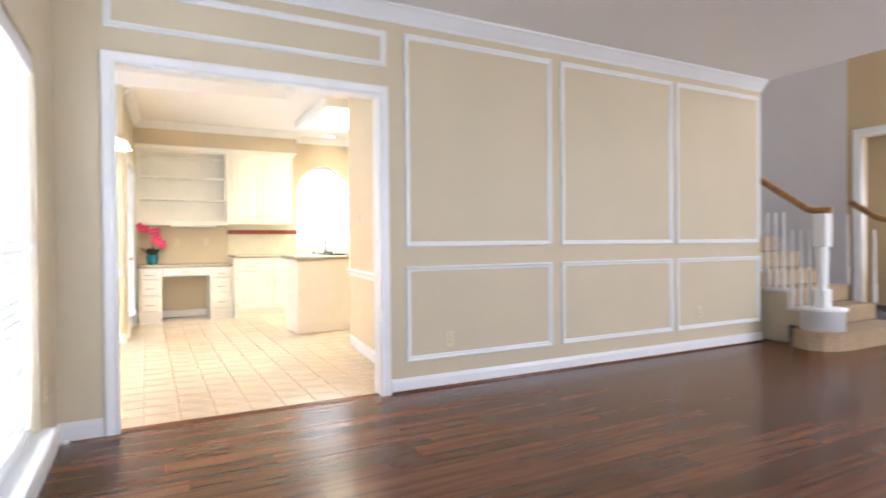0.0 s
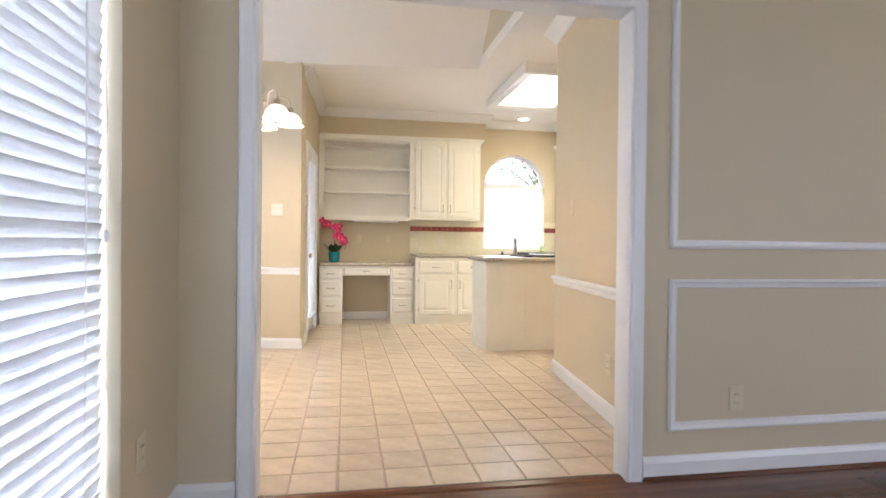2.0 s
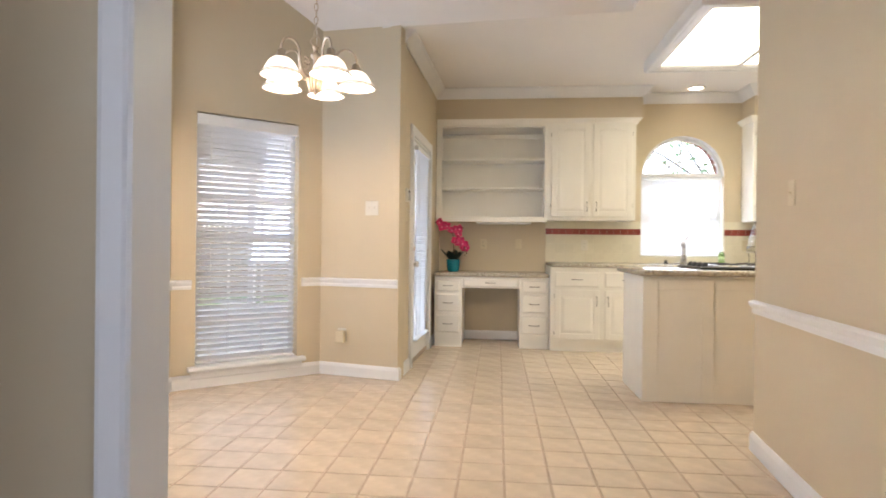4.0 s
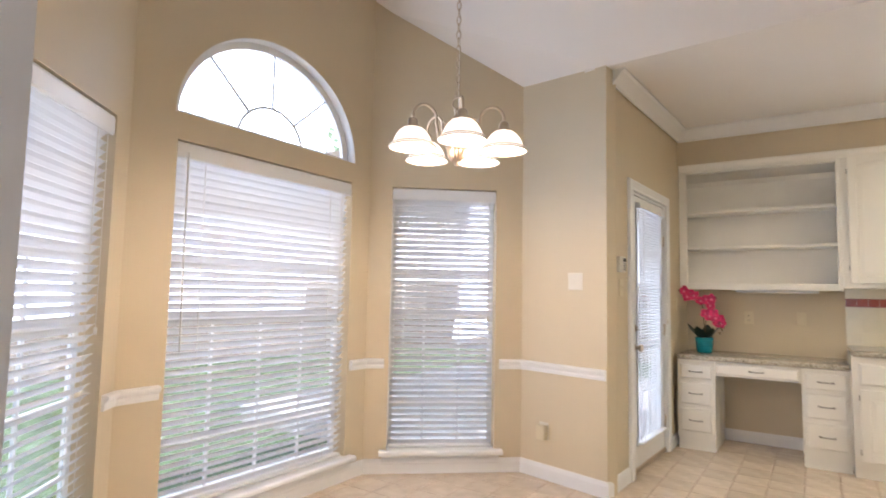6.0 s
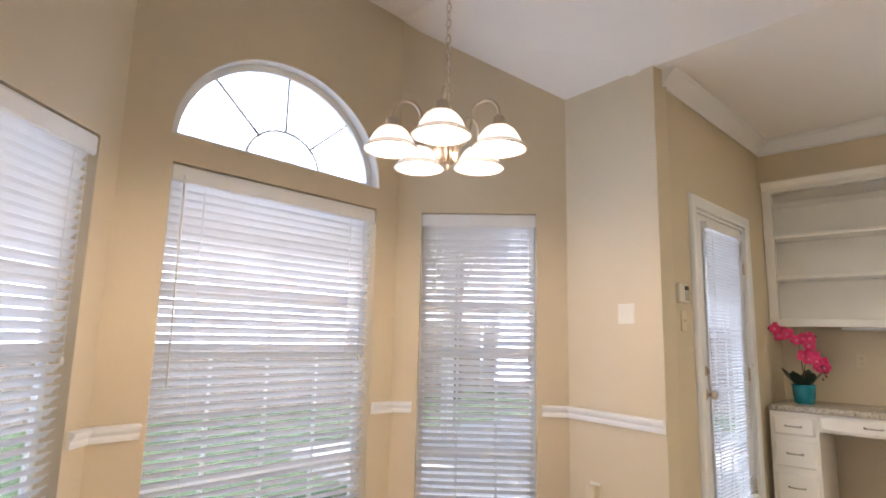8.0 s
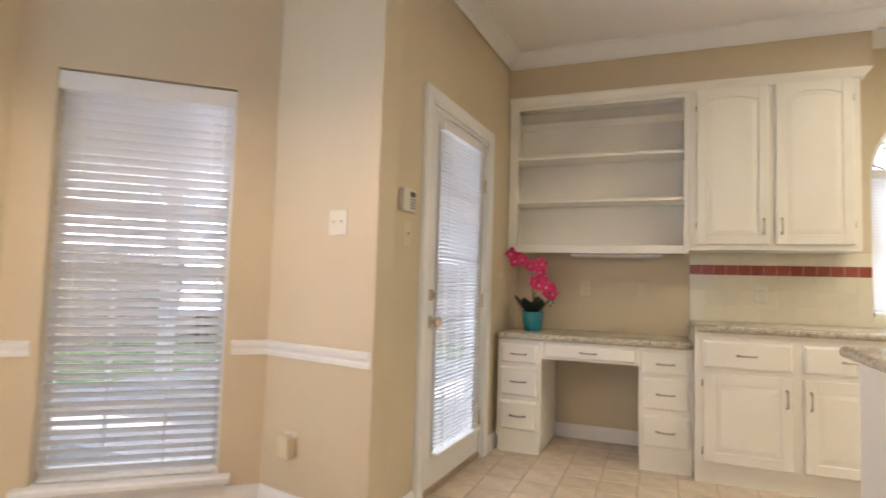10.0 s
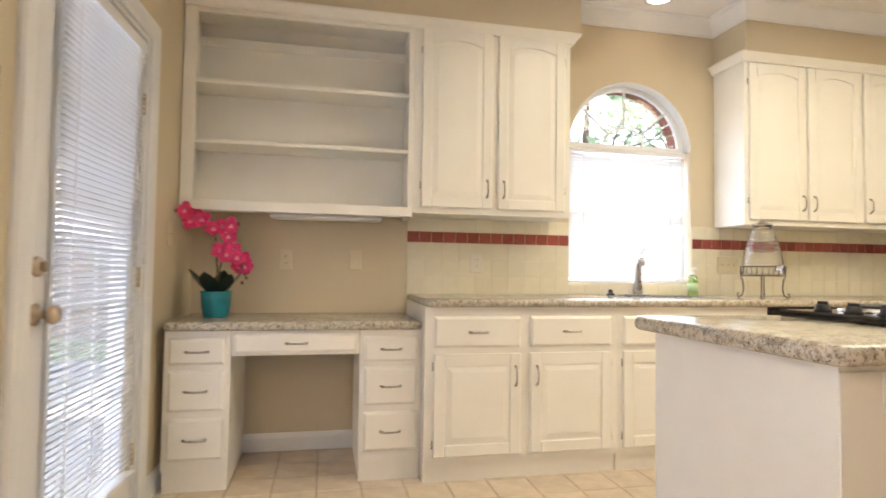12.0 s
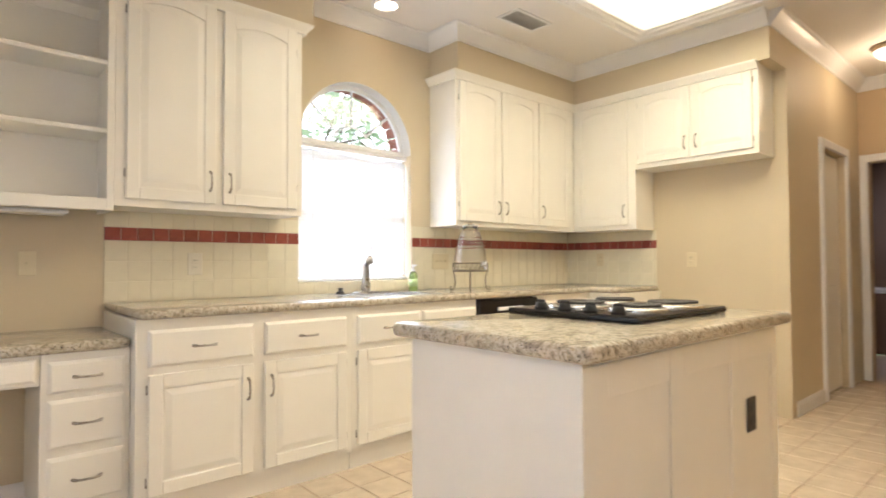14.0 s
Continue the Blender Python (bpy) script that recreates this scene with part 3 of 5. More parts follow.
# ---- windows ----
def sash_window(name, M, w, h, label, sill=True, muntins=(3, 4), depth=0.10):
    """A double-hung window set back in its opening; x across, z up from the opening's foot, y into the room."""
    win = thing(name, M, label, "window", kind="structure")
    y = -depth
    for nm, box in (("window_frame", (0, y - 0.03, 0, 0.04, y, h)), ("window_frame", (w - 0.04, y - 0.03, 0, w, y, h)),
                    ("window_frame", (0.04, y - 0.03, 0, w - 0.04, y, 0.05)), ("window_frame", (0.04, y - 0.03, h - 0.05, w - 0.04, y, h)),
                    ("meeting_rail", (0.04, y - 0.025, h * 0.49, w - 0.04, y + 0.005, h * 0.49 + 0.045))):
        part(nm, Mesh().rbox(*box), TRIM, win)
    nx, nz = muntins
    m = Mesh()
    for i in range(1, nx):
        m.box(w * i / nx - 0.009, y - 0.02, 0.05, w * i / nx + 0.009, y - 0.006, h - 0.05)
    for k in range(1, nz):
        if abs(k / nz - 0.5) > 0.05:
            m.box(0.04, y - 0.0195, h * k / nz - 0.009, w - 0.04, y - 0.0065, h * k / nz + 0.009)
    if m.v:
        part("muntin_grid", m, TRIM, win)
    for a, b in ((0.05, h * 0.49), (h * 0.49 + 0.045, h - 0.05)):
        g = part("pane", Mesh().box(0.04, y - 0.014, a, w - 0.04, y - 0.010, b), GLASS, win)
        g.visible_shadow = False
    if sill:
        m = Mesh().prism([(-0.1, -0.03), (0.058, -0.03), (0.064, -0.022), (0.064, -0.004), (0.056, 0.004), (-0.1, 0.004)], -0.055, w + 0.055, "x")
        part("window_sill", m, TRIM, win)
        m = Mesh().prism([(0.0, -0.10), (0.014, -0.10), (0.020, -0.085), (0.020, -0.05), (0.028, -0.031), (0.0, -0.031)], -0.035, w + 0.035, "x")
        part("apron", m, TRIM, win)
    return win


def blind(M, w, h, tilt, label, slat=0.050, pitch=0.0425, head=0.095, off=-0.05, wand=True, cover=True, cords=(0.14, 0.86), rail=0.042):
    """A slatted blind hung in an opening of that size; tilt in degrees, room edge downward."""
    b = thing("window_blind", M, label, "window blind", "slatted window blinds")
    if cover:
        m = Mesh().prism([(-0.021, h - head), (-0.010, h - head), (-0.005, h - head + 0.010), (-0.005, h - 0.022), (-0.009, h - 0.009), (-0.021, h - 0.009)], 0.005, w - 0.005, "x")
        part("valance", m, TRIM, b)
    part("head_rail", Mesh().box(0.012, off - 0.025, h - 0.008 - rail, w - 0.012, off + min(0.025, slat / 2), h - 0.008), TRIM, b)
    c, s = math.cos(radians(tilt)) * slat / 2, math.sin(radians(tilt)) * slat / 2
    t = 0.0016
    me = Mesh().add([(0.014, -c, s), (0.014, 0, 0.004), (0.014, c, -s), (w - 0.014, -c, s), (w - 0.014, 0, 0.004), (w - 0.014, c, -s),
                     (0.014, -c, s + t), (0.014, 0, 0.004 + 2 * t), (0.014, c, -s + t), (w - 0.014, -c, s + t), (w - 0.014, 0, 0.004 + 2 * t), (w - 0.014, c, -s + t)],
                    [(0, 1, 4, 3), (1, 2, 5, 4), (6, 9, 10, 7), (7, 10, 11, 8), (0, 3, 9, 6), (2, 8, 11, 5), (0, 6, 7, 1), (1, 7, 8, 2), (3, 4, 10, 9), (4, 5, 11, 10)]).data("slat", SLAT)
    z = 0.05
    while z < h - 0.06:
        o = part("slat", me, SLAT, b)
        o.location = (0, off, z)
        z += pitch
    part("bottom_rail", Mesh().rbox(0.014, off - 0.026, 0.006, w - 0.014, off + 0.026, 0.024), TRIM, b)
    for k in cords:
        for dy in (-slat * 0.46, slat * 0.46):
            part("ladder_cord", Mesh().box(w * k - 0.0012, off + dy - 0.001, 0.02, w * k + 0.0012, off + dy + 0.001, h - 0.05), CORD, b)
    if wand:
        part("tilt_wand", Mesh().tube([(w * 0.95, off + 0.045, h - 0.06), (w * 0.945, off + 0.05, h * 0.42)], 0.005, 6), CORD, b, "cream plastic tilt wand")
    part("lift_cord", Mesh().tube([(w * 0.07, off + 0.04, h - 0.06), (w * 0.07, off + 0.04, h * 0.50)], 0.0016, 5).lathe([(0.003, 0), (0.008, -0.006), (0.008, -0.03), (0.003, -0.034)], (w * 0.07, off + 0.04, h * 0.50), 8), CORD, b)
    return b


def fan_window(name, M, w, rise, label, y, rays=(45, 90, 135)):
    """A half-round light with a sunburst of bars."""
    win = thing(name, M, label, "window", kind="structure")
    r = w / 2

    def arc(k, n=28, a0=0, a1=180):
        return [(r + k * r * math.cos(radians(a0 + (a1 - a0) * i / n)), k * rise * math.sin(radians(a0 + (a1 - a0) * i / n))) for i in range(n + 1)]
    out, inn = arc(0.995), arc(0.92)
    m = Mesh()
    for i in range(28):
        m.hexa([(*out[i][:1], y - 0.03, out[i][1]), (out[i + 1][0], y - 0.03, out[i + 1][1]), (out[i + 1][0], y, out[i + 1][1]), (out[i][0], y, out[i][1]),
                (inn[i][0], y - 0.03, inn[i][1]), (inn[i + 1][0], y - 0.03, inn[i + 1][1]), (inn[i + 1][0], y, inn[i + 1][1]), (inn[i][0], y, inn[i][1])])
    part("window_frame", m, TRIM, win)
    part("window_frame", Mesh().box(0.03, y - 0.03, 0.0, w - 0.03, y, 0.035), TRIM, win)
    part("sunburst_bar", Mesh().tube([(x, y - 0.015, max(z, 0.03)) for x, z in arc(0.36, 14)], 0.009, 6), TRIM, win)
    for a in rays:
        p = [(r + k * r * math.cos(radians(a)), y - 0.015, k * rise * math.sin(radians(a))) for k in (0.36, 0.93)]
        part("sunburst_bar", Mesh().tube(p, 0.009, 6), TRIM, win)
    # thin white lining: daylight glare on the plaster reveal, put in as colour
    a, b = arc(0.9985), arc(0.990)
    m = Mesh()
    for i in range(28):
        m.hexa([(a[i][0], -0.119, a[i][1]), (a[i + 1][0], -0.119, a[i + 1][1]), (a[i + 1][0], -0.002, a[i + 1][1]), (a[i][0], -0.002, a[i][1]),
                (b[i][0], -0.119, b[i][1]), (b[i + 1][0], -0.119, b[i + 1][1]), (b[i + 1][0], -0.002, b[i + 1][1]), (b[i][0], -0.002, b[i][1])])
    part("reveal", m, TRIM, win, "arch reveal lined white for the daylight on it")
    poly = arc(0.93)
    g = part("pane", Mesh().prism([(x, max(z, 0.02)) for x, z in poly], y - 0.018, y - 0.014, "y"), GLASS, win)
    g.visible_shadow = False
    return win


def opening_pose(p0, p1, s, z):
    return along(p0, p1) @ pose(s, 0, z)


O = opening_pose((0.05, WALL_Y), (0.05, 0), 0.57, 0.22)
sash_window("window_1", O, 1.14, 1.73, "white dining room window behind a lowered blind")
blind(O, 1.14, 1.73, -78, "wide white slatted blind lowered over the dining window", slat=0.05, pitch=0.0425)
O = opening_pose(BAY[3], BAY[4], 0.14, 0.16)
sash_window("window_2", O, 0.78, 1.90, "narrow white bay window with a sill", muntins=(2, 6))
blind(O, 0.78, 1.90, -42, "narrow white slatted blind, slats half open")
O = opening_pose(BAY[2], BAY[3], 0.19, 0.16)
sash_window("window_3", O, 1.31, 1.89, "wide white bay window with a sill", muntins=(4, 6))
blind(O, 1.31, 1.89, -44, "wide white slatted blind, slats half open")
O = opening_pose(BAY[1], BAY[2], 0.20, 0.16)
sash_window("window_4", O, 0.78, 1.90, "narrow white bay window with a sill", muntins=(3, 6))
blind(O, 0.78, 1.90, -42, "narrow white slatted blind, slats half open", wand=False)
fan_window("window_5", opening_pose(BAY[2], BAY[3], 0.17, 2.19), 1.35, 0.60, "half-round white sunburst window high in the bay", -0.07)
O = opening_pose((EAST + T, NORTH), (0.2, NORTH), EAST + T - 3.58, 0.99)
sash_window("window_6", O, 0.91, 0.90, "white kitchen window behind a thin blind", sill=False, muntins=(1, 1))
blind(O, 0.91, 0.91, 62, "thin white slatted blind closed over the kitchen sink window", slat=0.027, pitch=0.021, head=0.03, off=-0.055, wand=False, cover=False, rail=0.018)
fan_window("window_7", opening_pose((EAST + T, NORTH), (0.2, NORTH), EAST + T - 3.58, 1.91), 0.91, 0.45, "half-round white sunburst window above the sink", -0.085, (42, 90, 138))
m = Mesh().rbox(0.0, -0.09, 0.905, 0.91, -0.045, 0.918)
setting("window_transom", m, TRIM, "white bar between the kitchen window and its arch", "window", O)
m = Mesh().rbox(0.004, -0.12, -0.012, 0.906, 0.006, 0.004)
setting("window_ledge", m, WALLTILE, "cream tiled window ledge", "window sill", O)
# unseen south window, added so daylight reaches the dining room from behind
O = along((0.05, -1.3), (6.6, -1.3)) @ pose(1.4, 0, 0.4)
sash_window("window_8", O, 2.3, 1.8, "wide white window, unseen, added as a daylight source", muntins=(4, 4))

# patio door in its casing
P = along(*DOORWALL)
casing("patio_door_casing", P @ pose(0.78, 0, 0), 0.89, 2.06, 0.085)
jamb_lining("patio_door_jamb", P @ pose(0.78, 0, 0), 0.89, 2.06, 0.12)
door = thing("patio_door", P @ pose(0.80, -0.012, 0.012), "white glazed patio door with an enclosed mini blind, closed", "door", kind="structure")
m = Mesh()
for b in ((0, -0.044, 0, 0.125, 0, 2.03), (0.723, -0.044, 0, 0.848, 0, 2.03), (0.1251, -0.044, 0, 0.7229, 0, 0.19), (0.1251, -0.044, 1.98, 0.7229, 0, 2.03)):
    m.box(*b)
part("door_leaf", m, TRIM, door)
m = Mesh()
for b in ((0.115, 0, 0.18, 0.14, 0.012, 1.99), (0.708, 0, 0.18, 0.733, 0.012, 1.99), (0.14, 0, 0.18, 0.708, 0.012, 0.205), (0.14, 0, 1.965, 0.708, 0.012, 1.99)):
    m.rbox(*b, r=0.003)
part("glazing_bead", m, TRIM, door)
part("pane", Mesh().box(0.1251, -0.034, 0.19, 0.7229, -0.030, 1.98), GLASS, door).visible_shadow = False
m = Mesh()
for k in (1, 2):
    m.box(0.125 + 0.598 * k / 3 - 0.008, -0.03, 0.19, 0.125 + 0.598 * k / 3 + 0.008, -0.024, 1.98)
for k in range(1, 5):
    m.box(0.1251, -0.0295, 0.19 + 1.79 * k / 5 - 0.008, 0.7229, -0.0245, 0.19 + 1.79 * k / 5 + 0.008)
part("muntin_grid", m, TRIM, door)
part("sweep", Mesh().box(0.0, 0.001, 0.0, 0.848, 0.012, 0.03), BRONZE, door, "worn bronze door sweep")
for z, nm in ((0.90, "door_knob"), (1.04, "deadbolt")):
    k = Mesh().lathe([(0.0, 0.0), (0.033, 0.0), (0.033, 0.006), (0.012, 0.014), (0.012, 0.034), (0.024, 0.04), (0.029, 0.052), (0.024, 0.064), (0, 0.068)] if nm == "door_knob" else [(0, 0), (0.030, 0), (0.030, 0.01), (0.026, 0.014), (0, 0.014)], (0, 0, 0), 20, "y")
    if nm == "deadbolt":
        k.rbox(-0.004, 0.014, -0.016, 0.004, 0.032, 0.016)
    part(nm, k, BRONZE, door).location = (0.79, 0.0005, z)
for z in (0.25, 1.0, 1.75):
    part("hinge", Mesh().lathe([(0, -0.045), (0.007, -0.045), (0.007, 0.045), (0, 0.045)], (0.0, 0.008, z), 10), BRONZE, door)
door_blind = blind(P @ pose(0.875, 0.018, 0.20), 0.685, 1.80, -36, "white mini blind mounted on the glazed door", slat=0.025, pitch=0.021, head=0.03, off=0.0, wand=False, cover=False)


# ---- kitchen cabinets ----
def door_meshes(w, h, arched=False, rail=0.058):
    """A raised-panel door: x across, z up, its face toward -y at y = -0.021. The panel, then its frame pieces."""
    top = 0.03 if arched else 0.0

    def edge(x):
        u = (2 * x - w) / (w - 2 * rail)
        return h - rail - top * min(1.0, u * u) if arched else h - rail
    stiles = [Mesh().rbox(0, -0.021, 0, rail, -0.001, h, 0.004), Mesh().rbox(w - rail, -0.021, 0, w, -0.001, h, 0.004)]
    low = Mesh().rbox(rail + 0.0005, -0.0208, 0.001, w - rail - 0.0005, -0.002, rail, 0.003)
    n = 12 if arched else 1
    xs = [rail + (w - 2 * rail) * i / n for i in range(n + 1)]
    high = Mesh()
    lower = [(min(max(x, rail + 0.0005), w - rail - 0.0005), edge(x)) for x in xs]
    high.prism(lower + [(w - rail - 0.0005, h - 0.001), (rail + 0.0005, h - 0.001)], -0.0208, -0.002, "y")
    g, k = 0.007, 0.028
    outer = [(rail + g, rail + g), (w - rail - g, rail + g)] + [(min(max(x, rail + g), w - rail - g), edge(x) - g) for x in xs[::-1]]
    cx, cz = w / 2, h / 2
    inner = [(x + (k if x < cx else -k) * (1 if abs(x - cx) > (w / 2 - rail - k) else 0), z + (k if z < cz else -k)) for x, z in outer]
    q = len(outer)
    panel = Mesh()
    panel.add([(0.01, -0.001, 0.01), (w - 0.01, -0.001, 0.01), (w - 0.01, -0.001, h - 0.01), (0.01, -0.001, h - 0.01), (0.01, -0.012, 0.01), (w - 0.01, -0.012, 0.01), (w - 0.01, -0.012, h - 0.01), (0.01, -0.012, h - 0.01)],
              [(0, 3, 2, 1), (4, 5, 6, 7), (0, 1, 5, 4), (1, 2, 6, 5), (2, 3, 7, 6), (3, 0, 4, 7)])
    panel.add([(x, -0.0119, z) for x, z in outer] + [(x, -0.019, z) for x, z in inner], [(i, (i + 1) % q, q + (i + 1) % q, q + i) for i in range(q)] + [tuple(range(q, 2 * q))])
    return panel, stiles, [low, high]


def drawer_mesh(w, h):
    m = Mesh().box(0, -0.012, 0, w, 0, h)
    e = 0.012
    m.add([(0, -0.012, 0), (w, -0.012, 0), (w, -0.012, h), (0, -0.012, h), (e, -0.021, e), (w - e, -0.021, e), (w - e, -0.021, h - e), (e, -0.021, h - e)],
          [(0, 1, 5, 4), (1, 2, 6, 5), (2, 3, 7, 6), (3, 0, 4, 7), (4, 5, 6, 7)])
    return m


def pull_mesh(length=0.10, upright=False):
    pts = []
    for i in range(13):
        u = -1 + 2 * i / 12
        d = 0.026 * (1 - u ** 4) + 0.002
        pts.append((0, -d, u * length / 2) if upright else (u * length / 2, -d, 0))
    rs = [0.007 if abs(-1 + 2 * i / 12) > 0.8 else 0.0048 for i in range(13)]
    return Mesh().tube(pts, rs, 8)


PULL_H = pull_mesh().data("pull", NICKEL)
PULL_V = pull_mesh(0.10, True).data("pull", NICKEL)


def add_door(c, x, z, w, h, arched=False, handle=None, name="door"):
    panel, stiles, rails = door_meshes(w, h, arched)
    d = part(name, panel, CABINET, c)
    d.location = (x, 0, z)
    for nm, pieces in (("stile", stiles), ("rail", rails)):
        for piece in pieces:
            part(nm, piece, CABINET, d)
    if handle:
        p = part("handle", PULL_V, NICKEL, d, "curved nickel pull")
        p.location = (0.03 if handle[0] == "l" else w - 0.03, -0.0205, 0.115 if handle[1] == "b" else h - 0.115)
    hx = w + 0.004 if handle and handle[0] == "l" else -0.004
    for k in (0.12, 0.88):
        part("hinge", Mesh().lathe([(0, -0.02), (0.004, -0.02), (0.004, 0.02), (0, 0.02)], (hx, -0.006, h * k), 8), NICKEL, d)
    return d


def add_drawer(c, x, z, w, h, handle=True):
    d = part("drawer_front", drawer_mesh(w, h), CABINET, c)
    d.location = (x, 0, z)
    if handle:
        p = part("handle", PULL_H, NICKEL, d, "curved nickel pull")
        p.location = (w / 2, -0.0205, h / 2)
    return d


BASE_Y, WALLCAB_Y = 9.87, 10.235


def base_cabinet(M, w, cols, label, depth=0.65, top=0.875):
    """A floor cabinet: cols of (x, width, drawer too, handle side)."""
    c = thing("base_cabinet", M, label, "cabinet", "kitchen base cabinets")
    part("body", Mesh().box(0, 0.0, 0.095, w, depth, top).box(0.002, 0.025, 0, w - 0.002, depth, 0.0949), CABINET, c)
    for x, dw, drawer, side in cols:
        if drawer:
            add_drawer(c, x, 0.672, dw, 0.155)
            add_door(c, x, 0.13, dw, 0.51, False, side + "t")
        else:
            add_door(c, x, 0.13, dw, 0.695, False, side + "t")
    return c


# desk: two drawer stacks with a knee space between
def desk_stack(x, w, label):
    c = thing("desk_drawer_unit", pose(x, 9.955, 0), label, "cabinet", "desk drawer units")
    part("body", Mesh().box(0, 0, 0.10, w, 0.565, 0.755).box(0.004, 0.012, 0, w - 0.004, 0.56, 0.0999), CABINET, c)
    for z, h in ((0.597, 0.125), (0.38, 0.19), (0.155, 0.19)):
        add_drawer(c, 0.022, z, w - 0.044, h)
    return c


desk_stack(0.375, 0.295, "white three-drawer unit under the granite desk")
desk_stack(1.285, 0.312, "white three-drawer unit under the granite desk")
c = thing("desk_pencil_drawer", pose(0.674, 9.955, 0.635), "white shallow drawer over the desk's knee space", "drawer")
part("body", Mesh().box(0, 0, 0, 0.607, 0.45, 0.12), CABINET, c)
add_drawer(c, 0.012, 0.014, 0.583, 0.09)


def slab(name, poly, z0, z1, label, r=0.018):
    """A stone top with a rounded edge."""
    bm = bmesh.new()
    vs = [bm.verts.new((x, y, z0)) for x, y in poly]
    f = bm.faces.new(vs)
    ex = bmesh.ops.extrude_face_region(bm, geom=[f])
    for v in ex["geom"]:
        if isinstance(v, bmesh.types.BMVert):
            v.co.z = z1
    bmesh.ops.recalc_face_normals(bm, faces=bm.faces)
    up = [e for e in bm.edges if abs(e.verts[0].co.z - e.verts[1].co.z) > 1e-4]
    bmesh.ops.bevel(bm, geom=up, offset=0.03, segments=4, affect="EDGES", profile=0.5)
    flat = [e for e in bm.edges if len(e.link_faces) == 2 and e.calc_face_angle(0) > 1.2]
    bmesh.ops.bevel(bm, geom=flat, offset=r, segments=4, affect="EDGES", profile=0.5)
    me = bpy.data.meshes.new(name)
    bm.to_mesh(me)
    bm.free()
    me.materials.append(GRANITE)
    me.polygons.foreach_set("use_smooth", [True] * len(me.polygons))
    return tagged(new(name, me), label, "countertop")


slab("countertop", [(0.372, 9.92), (1.597, 9.92), (1.597, NORTH - 0.002), (0.372, NORTH - 0.002)], 0.756, 0.80, "speckled beige granite desk top")

base_cabinet(pose(1.60, BASE_Y, 0), 1.05, [(0.045, 0.455, True, "r"), (0.555, 0.455, True, "l")], "white two-door base cabinet with drawers")
base_cabinet(pose(2.651, BASE_Y, 0), 0.945, [(0.03, 0.435, True, "r"), (0.49, 0.435, True, "l")], "white sink base cabinet")
base_cabinet(pose(4.205, BASE_Y, 0), 0.70, [(0.04, 0.62, True, "l")], "white corner base cabinet")
base_cabinet(pose(4.88, BASE_Y - 0.001, 0, 0, 0, -90), 0.28, [(0.02, 0.24, True, "l")], "narrow white base cabinet beside the refrigerator space")
dw = thing("dishwasher", pose(3.60, BASE_Y - 0.005, 0), "black built-in dishwasher between white cabinets", "dishwasher")
part("body", Mesh().box(0.002, 0.03, 0.0, 0.60, 0.6, 0.872), BLACKM, dw)
part("door", Mesh().rbox(0.004, -0.018, 0.11, 0.598, 0.029, 0.70, 0.006), BLACK, dw)
part("control_panel", Mesh().rbox(0.004, -0.024, 0.705, 0.598, 0.029, 0.868, 0.008), BLACK, dw)
part("handle", Mesh().rbox(0.17, -0.04, 0.79, 0.43, -0.024, 0.815, 0.005), TRIM, dw, "pale latch handle")

# counter with the sink hole: pieces round the sink join into one top
SX0, SX1, SY0, SY1 = 2.80, 3.46, 9.99, 10.39
ct = slab("countertop", [(1.60, 9.835), (4.85, 9.835), (4.85, 9.60), (EAST - 0.002, 9.60), (EAST - 0.002, NORTH - 0.002), (1.60, NORTH - 0.002)], 0.875, 0.915, "long speckled beige granite kitchen counter")
bmc = bmesh.new()
bmc.from_mesh(ct.data)
for co, no in (((SX0, 0, 0), (1, 0, 0)), ((SX1, 0, 0), (1, 0, 0)), ((0, SY0, 0), (0, 1, 0)), ((0, SY1, 0), (0, 1, 0))):
    bmesh.ops.bisect_plane(bmc, geom=bmc.verts[:] + bmc.edges[:] + bmc.faces[:], plane_co=co, plane_no=no)
gone = [f for f in bmc.faces if SX0 < f.calc_center_median().x < SX1 and SY0 < f.calc_center_median().y < SY1]
bmesh.ops.delete(bmc, geom=gone, context="FACES")
bmc.to_mesh(ct.data)
bmc.free()
sk = thing("sink", pose(SX0, SY0, 0.70), "stainless undermount kitchen sink", "sink")
w, d = SX1 - SX0, SY1 - SY0
m = Mesh().box(-0.01, -0.01, 0, w + 0.01, d + 0.01, 0.006).box(-0.012, -0.012, 0.006, 0.0, d + 0.012, 0.212).box(w, -0.012, 0.006, w + 0.012, d + 0.012, 0.212).box(0, -0.012, 0.006, w, 0, 0.212).box(0, d, 0.006, w, d + 0.012, 0.212)
part("basin", m, STEEL, sk)
part("drain", Mesh().lathe([(0, 0.007), (0.04, 0.007), (0.045, 0.01), (0.03, 0.012), (0, 0.010)], (w / 2, d / 2, 0), 18), STEEL, sk)
fc = thing("faucet", pose(3.12, 10.44, 0.915), "brushed steel pull-out kitchen faucet behind the sink", "faucet")
part("base_plate", Mesh().lathe([(0, 0), (0.10, 0), (0.10, 0.006), (0.085, 0.010), (0, 0.010)], segs=24), NICKEL, fc)
fc.children[0].scale = (1.0, 0.36, 1.0)
part("body", Mesh().lathe([(0, 0.008), (0.034, 0.008), (0.033, 0.03), (0.026, 0.08), (0.024, 0.19), (0.026, 0.215), (0.0, 0.228)], segs=20), NICKEL, fc)
part("spout", Mesh().tube([(0, -0.005, 0.185), (-0.01, -0.04, 0.222), (-0.025, -0.075, 0.238), (-0.04, -0.10, 0.225), (-0.046, -0.112, 0.20)], [0.022, 0.021, 0.023, 0.026, 0.023], 14), NICKEL, fc)
